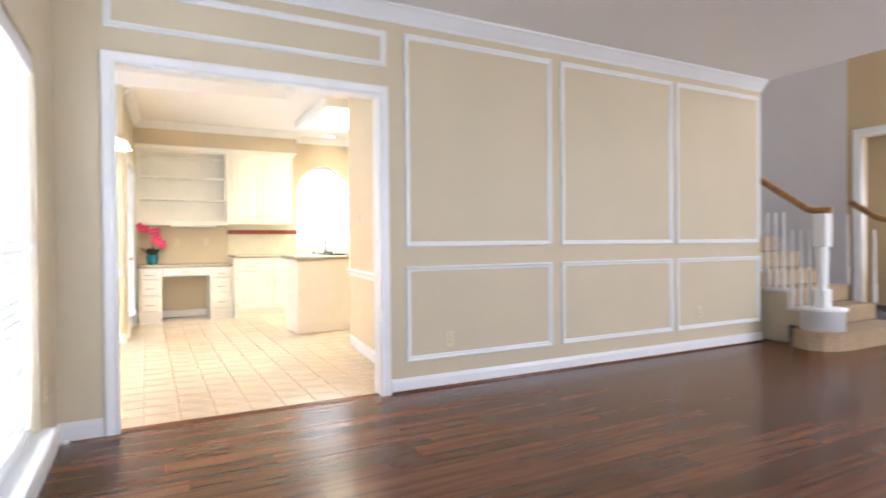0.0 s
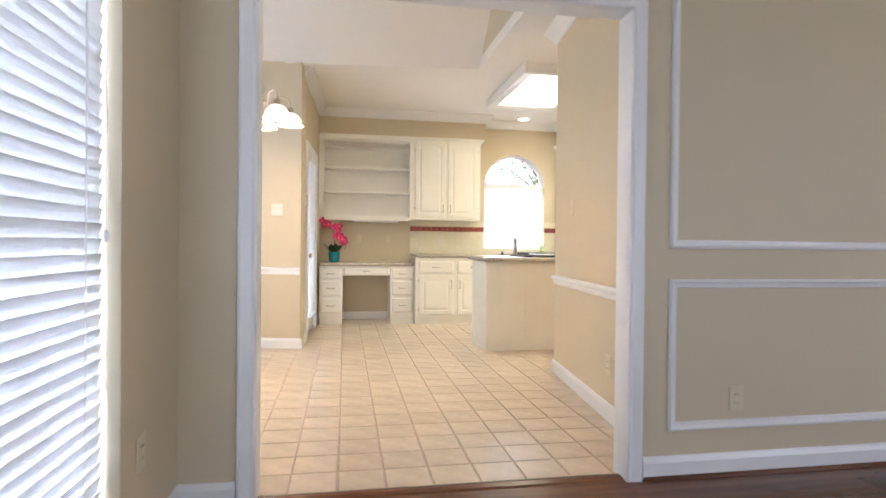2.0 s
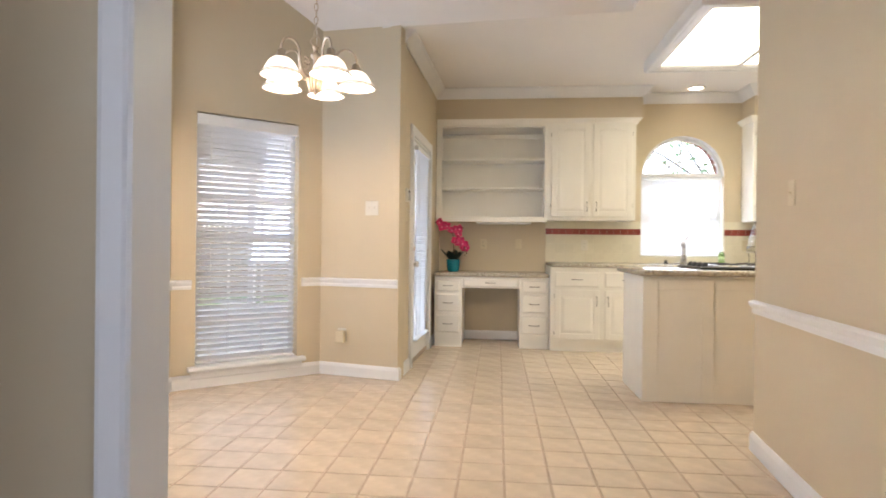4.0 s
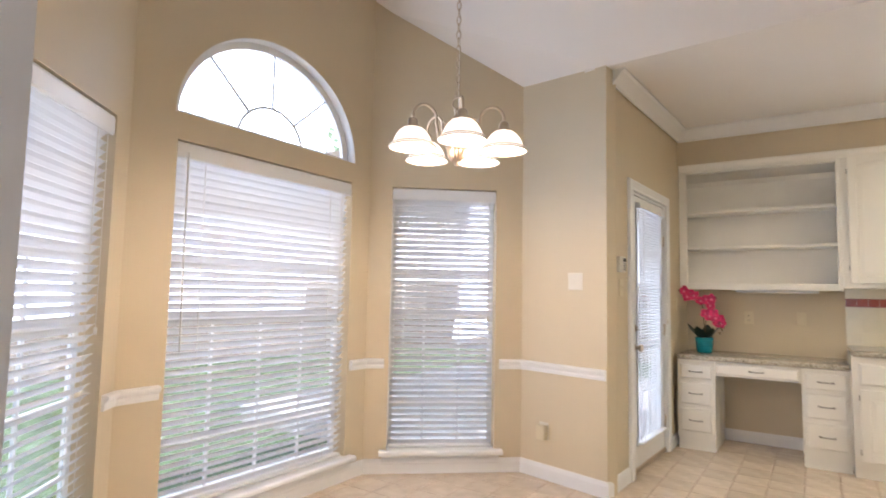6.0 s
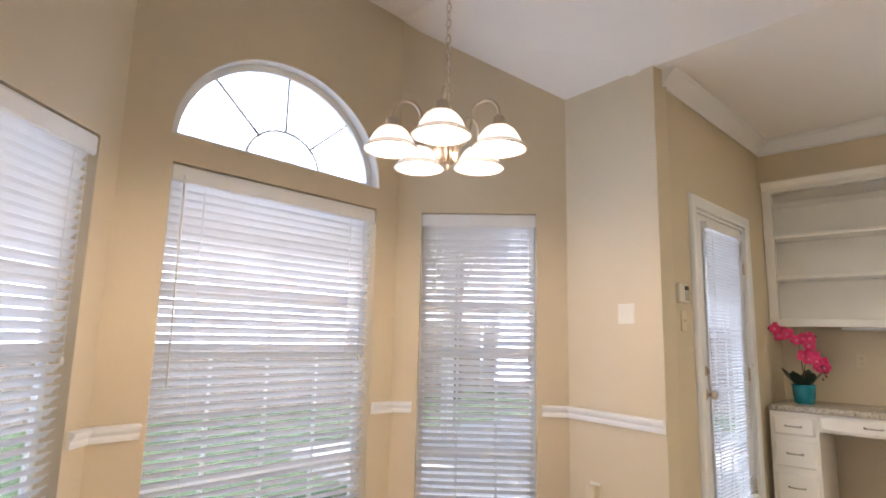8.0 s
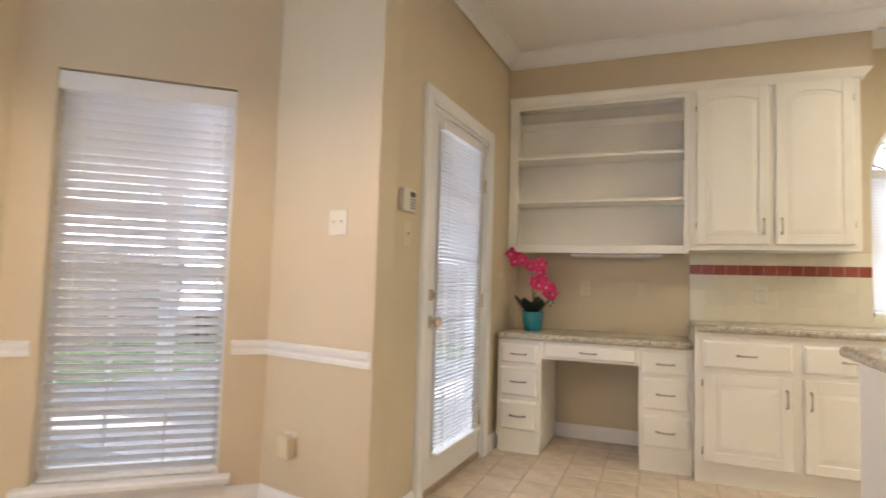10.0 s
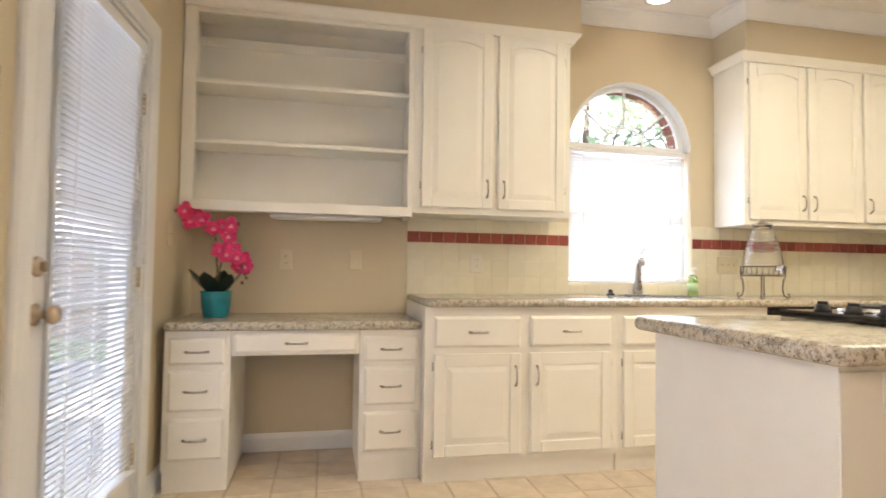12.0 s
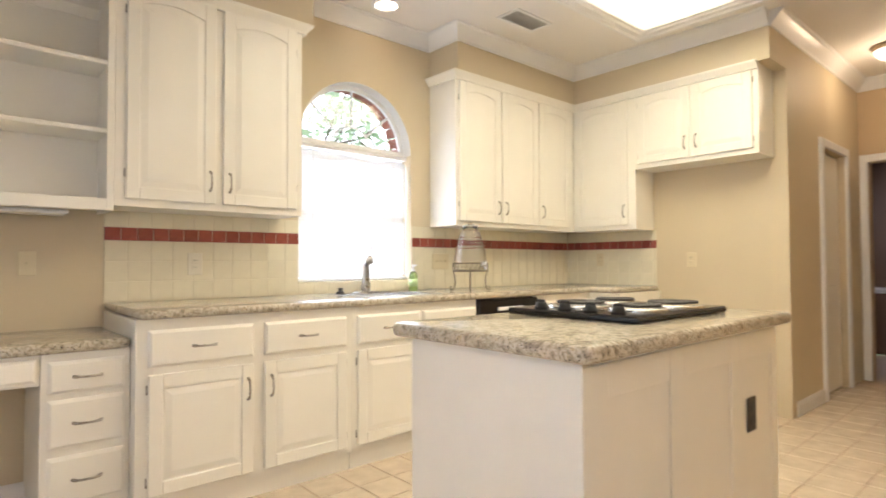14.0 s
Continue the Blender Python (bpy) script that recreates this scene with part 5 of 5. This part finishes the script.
rng = random.Random(4)
flowers = [(-0.155, 0.545), (-0.105, 0.52), (-0.13, 0.495), (-0.075, 0.505), (-0.02, 0.46), (0.02, 0.475), (0.045, 0.45), (0.07, 0.475), (0.055, 0.42),
           (0.02, 0.345), (0.055, 0.325), (0.085, 0.345), (0.105, 0.31), (0.13, 0.30), (0.14, 0.265), (0.115, 0.265)]
for fx, fz in flowers:
    cy0 = -0.025 + rng.uniform(-0.025, 0.02)
    m, t0 = Mesh(), rng.uniform(0, 72)
    for k in range(5):
        a = radians(t0 + 72 * k)
        petal(m, (fx, cy0, fz), (math.cos(a), rng.uniform(-0.3, 0.2), math.sin(a)), rng.uniform(0.038, 0.050), 0.046, rng.uniform(0.006, 0.016))
    f = part("flower", m, PETAL, orc, "magenta silk orchid bloom")
    m = Mesh()
    for a in (0, 120, 240):
        petal(m, (fx, cy0 - 0.006, fz - 0.003), (math.cos(radians(a + 90)), -0.7, math.sin(radians(a + 90))), 0.015, 0.013, 0.003)
    part("lip", m, PETAL2, f)
for bx, bz in ((-0.185, 0.555), (-0.20, 0.545), (0.14, 0.225), (0.15, 0.205), (0.105, 0.485), (0.13, 0.18)):
    part("bud", Mesh().lathe([(0, -0.010), (0.006, -0.005), (0.007, 0.002), (0.003, 0.010), (0, 0.012)], (bx, -0.03, bz), 8), STEM, orc)

dp = thing("drink_dispenser", pose(3.79, 10.12, 0.915) @ Matrix.Diagonal((0.98, 0.98, 1.12, 1)), "ribbed glass beehive drink dispenser on a wire stand", "drink dispenser")
prof = []
for i in range(49):
    u = i / 48
    r = 0.118 * (1 - 0.55 * max(0, u - 0.15) ** 1.7) + 0.0028 * math.sin(u * 2 * math.pi * 12)
    prof.append((r, 0.135 + 0.235 * u))
inner = [(r - 0.004, z) for r, z in prof[::-1]]
part("jar", Mesh().lathe([(0.0, 0.130), (0.10, 0.130)] + prof + [(0.055, 0.375), (0.055, 0.40), (0.051, 0.40), (0.051, 0.375)] + inner + [(0.0, 0.139)], segs=36), JAR, dp, "clear ribbed glass jar")
part("lid", Mesh().lathe([(0, 0.432), (0.02, 0.43), (0.022, 0.42), (0.06, 0.413), (0.061, 0.4005), (0, 0.4005)], segs=24), JAR, dp)
part("spigot", Mesh().lathe([(0, 0), (0.018, 0), (0.018, 0.02), (0.010, 0.03), (0.010, 0.05), (0, 0.05)], (0, 0, 0), 14, "y").rbox(-0.008, 0.035, -0.035, 0.008, 0.05, 0.02, 0.003), STEEL, dp, "clear and chrome spigot")
dp.children[-1].location, dp.children[-1].rotation_euler = (0, -0.115, 0.165), (0, 0, math.pi)
for z, r in ((0.125, 0.125), (0.175, 0.128)):
    part("ring", Mesh().tube([(r * math.cos(2 * math.pi * k / 32), r * math.sin(2 * math.pi * k / 32), z) for k in range(32)], 0.0035, 6, True), WIRE, dp)
for k in range(24):
    a = 2 * math.pi * k / 24
    part("upright_wire", Mesh().tube([(0.125 * math.cos(a), 0.125 * math.sin(a), 0.125), (0.128 * math.cos(a + 0.13), 0.128 * math.sin(a + 0.13), 0.175)], 0.0018, 5), WIRE, dp)
part("cross_wire", Mesh().tube([(-0.125, 0, 0.125), (0.125, 0, 0.125)], 0.003, 6).tube([(0, -0.125, 0.125), (0, 0.125, 0.125)], 0.003, 6), WIRE, dp)
for k in range(4):
    a = radians(45 + 90 * k)
    pts = [(0.125, 0.125), (0.112, 0.09), (0.108, 0.05), (0.118, 0.015), (0.135, 0.004), (0.147, 0.012), (0.142, 0.026), (0.132, 0.024)]
    part("leg", Mesh().tube([(r * math.cos(a), r * math.sin(a), z) for r, z in pts], 0.004, 7), WIRE, dp, "scrolled bronze wire leg")

so = thing("soap_bottle", pose(3.52, 10.43, 0.915), "clear pump bottle of green hand soap", "soap bottle")
part("bottle", Mesh().lathe([(0, 0), (0.030, 0), (0.032, 0.006), (0.032, 0.10), (0.026, 0.125), (0.014, 0.138), (0, 0.138)], segs=24), SOAPGREEN, so)
part("label_band", Mesh().lathe([(0.0325, 0.03), (0.0327, 0.03), (0.0327, 0.085), (0.0325, 0.085)], segs=24), material("pale_green_label", (0.45, 0.6, 0.3), 0.5), so, "pale green paper label")
part("pump", Mesh().lathe([(0, 0.138), (0.015, 0.138), (0.015, 0.152), (0.005, 0.156), (0.005, 0.175), (0.012, 0.178), (0.012, 0.186), (0, 0.188)], segs=16).rbox(-0.006, -0.04, 0.177, 0.006, 0, 0.187, 0.002), TRIM, so, "white pump head")

# ---- hall doors ----
hd = thing("hall_door", pose(6.332, HALL_Y + 0.05, 0.008), "pale painted interior door off the hall, closed", "door", kind="structure")
part("door_leaf", Mesh().box(0, 0, 0, 0.655, 0.035, 2.03), CABINET, hd)
for z0, z1 in ((0.2, 0.9), (1.05, 1.85)):
    part("panel", Mesh().rbox(0.1, -0.006, z0, 0.52, 0, z1, 0.005), CABINET, hd)
casing("hall_door_casing", along((7.0, HALL_Y), (6.32, HALL_Y)), 0.68, 2.05, 0.07)
casing("hall_end_casing", along((7.5, 7.74), (7.5, 8.55)), 0.81, 2.05, 0.07)
trim("chair_rail", RAIL, [(9.4, 7.2), (9.4, 9.3)], "white chair rail in the room beyond")

# ---- stairs in the foyer ----
st = thing("staircase", pose(6.45, 4.37, 0), "tan carpeted staircase with white balusters and an oak handrail", "staircase")
RISE, RUN, SW = 0.185, 0.265, 1.15
bull = [(0.0, 0.30), (-0.16, 0.28), (-0.27, 0.18), (-0.30, 0.05), (-0.24, -0.06), (-0.12, -0.13), (0.05, -0.16), (SW, -0.16), (SW, 0.30)]
part("tread", Mesh().prism(bull, 0.0, RISE - 0.02).prism([(x * 1.02 - 0.008, y * 1.02 - 0.02) for x, y in bull], RISE - 0.0201, RISE), CARPET, st, "rounded carpeted starting step")
for k in range(1, 9):
    y0 = 0.14 + RUN * (k - 1)
    part("tread", Mesh().rbox(0.0, y0, RISE * k + 0.0005, SW, y0 + RUN + 0.03, RISE * (k + 1), 0.02), CARPET, st)
    part("stringer_panel", Mesh().box(-0.03, y0 + 0.005, 0.0 if k > 1 else RISE, -0.001, y0 + RUN + 0.005, RISE * (k + 1) - 0.03), BEIGE, st)
    part("tread_cap", Mesh().rbox(-0.055, y0 - 0.02, RISE * (k + 1) - 0.0299, 0.01, y0 + RUN, RISE * (k + 1) + 0.004, 0.006), TRIM, st, "white tread end cap")
nw = part("newel", Mesh().rbox(-0.10, 0.0, 0.40, 0.02, 0.12, 0.58, 0.006).lathe([(0.055, 0.58), (0.04, 0.62), (0.05, 0.66), (0.045, 0.70), (0.055, 0.95), (0.045, 1.0)], (-0.04, 0.06, 0), 18).rbox(-0.10, 0.0, 1.0, 0.02, 0.12, 1.33, 0.006), TRIM, st, "white turned newel post")
part("newel_plinth", Mesh().lathe([(0, RISE), (0.19, RISE), (0.19, 0.36), (0.21, 0.37), (0.21, 0.40), (0, 0.40)], (-0.04, 0.06, 0), 28), TRIM, st, "round white plinth")
rail_pts = [(-0.04, -0.02, 1.36), (-0.04, 0.13, 1.36)] + [(-0.04, 0.20 + RUN * k, 1.38 + RISE * k) for k in range(0, 7)]
part("handrail", Mesh().tube(rail_pts, 0.034, 10), OAK, st, "honey oak handrail")
bal = Mesh().box(-0.016, -0.016, 0.0, 0.016, 0.016, 0.20).lathe([(0.016, 0.20), (0.012, 0.23), (0.017, 0.27), (0.012, 0.31), (0.010, 0.80)], segs=10).data("baluster", TRIM)
for k in range(1, 8):
    for j in (0.17, 0.5, 0.83):
        y = 0.14 + RUN * (k - 1 + j)
        o = part("baluster", bal, TRIM, st)
        o.location = (-0.03, y, RISE * (k + 1) + 0.004)
rp = [(SW - 0.04, 0.0, 1.27)] + [(SW - 0.04, 0.12 + RUN * j, 1.31 + RISE * j) for j in range(0, 2)]
part("handrail", Mesh().tube(rp, 0.034, 10), OAK, st, "honey oak handrail")
for j in (0.5, 1.0, 1.5):
    o = part("baluster", bal, TRIM, st)
    o.location = (SW - 0.04, 0.14 + RUN * (j - 0.5), RISE * 2 + 0.004 if j < 1.5 else RISE * 3 + 0.004)
blind(along((11.0, 3.0), (11.0, 6.6)) @ pose(1.35, 0, 0.5), 1.15, 1.5, 40, "white slatted blind in the room across the foyer", wand=False)
casing("study_casing", along((9.0, 4.25), (9.0, 5.32)), 1.07, 2.45)

# ---- outdoors ----
g = Mesh().add([(-300, -300, -0.25), (300, -300, -0.25), (300, 300, -0.25), (-300, 300, -0.25)], [(0, 1, 2, 3)])
tagged(part("ground", g, GRASS), "green lawn round the house", "ground", kind="structure")
setting("patio", Mesh().box(-4.2, 8.95, -0.24, 0.10, 14.5, -0.06), material("pale_concrete", (0.50, 0.49, 0.47), 0.85, vary=0.12, scale=4, bump=0.4, bump_scale=50), "pale concrete patio slab outside the glazed door", "patio")
porch = thing("patio_cover", pose(0, 0, 0), "white flat patio cover on a square post beside the house", "patio cover", kind="structure")
part("roof_deck", Mesh().box(-3.6, 8.75, 2.62, 0.10, 14.2, 2.70), FENCE, porch, "brown board underside")
part("beam", Mesh().rbox(-3.6, 8.75, 2.44, -3.46, 14.2, 2.619, 0.006), TRIM, porch)
for k in range(7):
    part("rafter", Mesh().rbox(-3.459, 8.80 + 0.88 * k, 2.50, 0.09, 8.84 + 0.88 * k, 2.619, 0.004), FENCE, porch)
for y in (10.72, 14.0):
    part("post", Mesh().rbox(-3.59, y, -0.059, -3.47, y + 0.12, 2.439, 0.006), TRIM, porch, "square white post")
fence = thing("fence", pose(-9.0, -4.0, -0.25), "weathered wooden board fence beyond the lawn", "fence")
board = Mesh().prism([(0, 0), (0.14, 0), (0.14, 1.78), (0.11, 1.83), (0.03, 1.83), (0, 1.78)], 0, 0.018, "y").data("board", FENCE)
for k in range(150):
    o = part("board", board, FENCE, fence)
    o.location, o.rotation_euler = (0, 0.148 * k, 0), (0, 0, radians(90))
fence2 = thing("fence", pose(-9.0, 18.3, -0.25), "weathered wooden board fence beyond the lawn", "fence")
for k in range(120):
    o = part("board", board, FENCE, fence2)
    o.location = (0.148 * k, 0, 0)


ba = thing("brick_arch", pose(3.125, NORTH + 0.125, 1.91), "red brick arch outside the kitchen window", "brick arch", kind="structure")
for k in range(18):
    a0, a1 = math.pi * k / 18 + 0.012, math.pi * (k + 1) / 18 - 0.012
    q4 = [(0.43 * math.cos(a0), 0.43 * math.sin(a0)), (0.56 * math.cos(a0), 0.56 * math.sin(a0)), (0.56 * math.cos(a1), 0.56 * math.sin(a1)), (0.43 * math.cos(a1), 0.43 * math.sin(a1))]
    part("brick", Mesh().prism(q4, 0.0, 0.10, "y"), BRICK, ba)


def tree(seed, h, r):
    """Trunk, limbs and a crown of loose leaf clumps with gaps."""
    q = random.Random(seed)
    t = thing("tree", pose(0, 0, 0), "leafy green garden tree", "tree", "garden trees")
    part("trunk", Mesh().tube([(0, 0, 0), (0.08, 0.02, h * 0.25), (-0.02, 0.08, h * 0.5), (0.05, 0.0, h * 0.8)], [0.16, 0.13, 0.10, 0.03], 9), BARK, t)
    m = Mesh()
    for k in range(22):
        a, b = q.uniform(0, 6.28), q.uniform(-0.5, 1.0)
        rr = r * q.uniform(0.45, 1.0) * math.sqrt(1 - 0.7 * b * b)
        c = Vector((rr * math.cos(a), rr * math.sin(a), h * 0.66 + b * h * 0.33))
        if k < 8:
            part("limb", Mesh().tube([(0, 0, h * (0.35 + 0.25 * q.random())), tuple(c * 0.6 + Vector((0, 0, h * 0.18))), tuple(c)], [0.035, 0.02, 0.008], 5), BARK, t)
        for j in range(45):
            p = c + Vector((q.gauss(0, 0.42), q.gauss(0, 0.42), q.gauss(0, 0.32)))
            u = Vector((q.uniform(-1, 1), q.uniform(-1, 1), q.uniform(-1, 1))).normalized() * q.uniform(0.07, 0.13)
            v = u.orthogonal().normalized() * u.length * 0.55
            m.add([p - u, p + v, p + u, p - v], [(0, 1, 2, 3)])
    part("crown", m, FOLIAGE, t, "crown of small green leaves")
    return t


first = tree(3, 6.5, 2.3)
first.matrix_world = pose(6.2, 17.4, -0.25)
for x, y, a, s in ((2.9, 18.0, 60, 1.0), (9.0, 17.8, 200, 1.0), (11.4, 16.6, 130, 1.0), (-11.5, 3.2, 20, 1.0), (-12.0, 7.4, 100, 1.0), (-11.2, 11.5, 250, 1.0), (-7.5, 15.4, 310, 1.0), (-12.5, -1.5, 280, 1.0)):
    copy_thing(first, pose(x, y, -0.25, 0, 0, a))

tagged(part("backdrop", Mesh().add([(-45, 34, -0.2), (45, 34, -0.2), (45, 34, 30), (-45, 34, 30)], [(0, 1, 2, 3)]), HAZE), "pale bright hazy sky in the distance", "sky", kind="structure")
tagged(part("backdrop", Mesh().add([(-46, -40, -0.2), (-46, 33, -0.2), (-46, 33, 30), (-46, -40, 30)], [(0, 1, 2, 3)]), HAZE), "pale bright hazy sky in the distance", "sky", kind="structure")

# ---- tiles and planks ----
back = thing("tile_backsplash", pose(0, 0, 0), "cream square tile backsplash with a brick-red stripe", "backsplash", kind="structure")
part("grout_bed", Mesh().box(1.598, NORTH - 0.006, 0.915, 2.668, NORTH - 0.001, 1.385).box(3.582, NORTH - 0.006, 0.915, EAST - 0.001, NORTH - 0.001, 1.385).box(2.668, NORTH - 0.006, 0.915, 3.582, NORTH - 0.001, 0.982).box(EAST - 0.006, 9.62, 0.915, EAST - 0.001, NORTH - 0.006, 1.385), WALLGROUT, back)
part("grout_stripe", Mesh().box(1.599, NORTH - 0.0068, 1.2325, 2.667, NORTH - 0.0061, 1.3005).box(3.583, NORTH - 0.0068, 1.2325, EAST - 0.007, NORTH - 0.0061, 1.3005).box(EAST - 0.0068, 9.625, 1.2325, EAST - 0.0061, NORTH - 0.007, 1.3005), material("red_brown_grout", (0.46, 0.30, 0.23), 0.8, vary=0.1, scale=20), back, "reddish grout of the stripe")
ROWS_Z = [(0.917, 0.1035), (1.0225, 0.1035), (1.128, 0.1035), (1.302, 0.082)]


def tile_data(name, w, h, mat, d=0.0035):
    c = 0.0012
    return Mesh().add([(0, 0, 0), (w, 0, 0), (w, 0, h), (0, 0, h), (0, -d + c, 0), (w, -d + c, 0), (w, -d + c, h), (0, -d + c, h), (c, -d, c), (w - c, -d, c), (w - c, -d, h - c), (c, -d, h - c)],
                      [(0, 1, 5, 4), (1, 2, 6, 5), (2, 3, 7, 6), (3, 0, 4, 7), (4, 5, 9, 8), (5, 6, 10, 9), (6, 7, 11, 10), (7, 4, 8, 11), (8, 9, 10, 11)]).data(name, mat)


sizes = {}


def lay(name, w, h, mat, M):
    key = (name, round(w, 3), round(h, 3))
    if key not in sizes:
        sizes[key] = tile_data(name, w, h, mat)
    o = part(name, sizes[key], mat, back)
    o.matrix_local = M


def course(x0, x1, z, h, name, mat, pitch, gap, at):
    x = x0
    while x < x1 - 0.012:
        w = min(pitch - gap, x1 - x)
        lay(name, w, h, mat, at(x, z))
        x += pitch


for x0, x1, at in ((1.60, 2.667, lambda x, z: pose(x, NORTH - 0.005, z)), (3.585, EAST - 0.014, lambda x, z: pose(x, NORTH - 0.005, z)), (0.0, 0.90, lambda x, z: pose(EAST - 0.005, NORTH - 0.014 - x, z, 0, 0, -90))):
    for z, h in ROWS_Z:
        course(x0, x1, z, h, "tile", WALLTILE, 0.1085, 0.0022, at)
    course(x0, x1, 1.2335, 0.066, "red_tile", REDTILE, 0.0768, 0.004, at)
course(2.669, 3.58, 0.917, 0.063, "tile", WALLTILE, 0.1085, 0.0022, lambda x, z: pose(x, NORTH - 0.005, z))

PITCH = 0.21
NOOK = [(-1.33, 6.05), (-0.47, 5.07), (0.30, 5.04), (2.25, 5.04), (2.45, 7.1), (7.5, 7.1), (7.5, 8.76), (5.52, 8.76), (5.52, 10.0), (0.34, 10.55), (0.25, 8.38), (-0.43, 8.56), (-1.33, 7.82)]


def inside(x, y, poly):
    r = False
    for (a, b), (c, d) in zip(poly, poly[1:] + poly[:1]):
        if (b > y) != (d > y) and x < (c - a) * (y - b) / (d - b) + a:
            r = not r
    return r


def flat_tile(w, d, z0=-0.006, z1=0.0, c=0.004):
    return ([(0, 0, z0), (w, 0, z0), (w, d, z0), (0, d, z0), (c * 0.3, c * 0.3, z1 - c / 2), (w - c * 0.3, c * 0.3, z1 - c / 2), (w - c * 0.3, d - c * 0.3, z1 - c / 2), (c * 0.3, d - c * 0.3, z1 - c / 2), (c, c, z1), (w - c, c, z1), (w - c, d - c, z1), (c, d - c, z1)],
            [(0, 1, 5, 4), (1, 2, 6, 5), (2, 3, 7, 6), (3, 0, 4, 7), (4, 5, 9, 8), (5, 6, 10, 9), (6, 7, 11, 10), (7, 4, 8, 11), (8, 9, 10, 11)])


one = Mesh().add(*flat_tile(PITCH - 0.007, PITCH - 0.007)).data("tile", FLOORTILE)
rest = Mesh()
count = 0
for i in range(-8, 34):
    for k in range(0, 28):
        x, y = 0.04 + PITCH * i, 5.045 + PITCH * k
        hits = sum(inside(x + PITCH * u, y + PITCH * v, NOOK) for u in (0.05, 0.5, 0.95) for v in (0.05, 0.5, 0.95))
        if not hits:
            continue
        if -0.3 < x < 2.0 and y < 9.9 and count < 300:
            o = part("tile", one, FLOORTILE, floor_tile)
            o.location = (x, y, 0)
            count += 1
        else:
            v, f = flat_tile(PITCH - 0.007, PITCH - 0.007)
            rest.add([(a + x, b + y, c) for a, b, c in v], f)
tagged(part("tile_field", rest, FLOORTILE, floor_tile), "more of the same cream floor tiles", kind="stuff")

PW, PL = 0.127, 1.21
plank = {}
far = Mesh()
count = 0
q = random.Random(11)
for k in range(50):
    y = 4.957 - PW * (k + 1)
    x = 0.06 - q.uniform(0, PL)
    while x < 9.0:
        a, b = max(x, 0.05), min(x + PL, 8.99)
        if b - a > 0.04:
            w = round(b - a - 0.0003, 4)
            if y > 1.6 and x < 6.3 and count < 300:
                if w not in plank:
                    plank[w] = Mesh().add(*flat_tile(w, PW - 0.0003, -0.01, 0.0, 0.0002)).data("plank", WOOD)
                o = part("plank", plank[w], WOOD, floor_wood)
                o.location = (a, y, 0)
                count += 1
            else:
                v, f = flat_tile(w, PW - 0.0003, -0.01, 0.0, 0.0002)
                far.add([(c + a, d + y, e) for c, d, e in v], f)
        x += PL
tagged(part("plank_field", far, WOOD, floor_wood), "more of the same dark planks", kind="stuff")
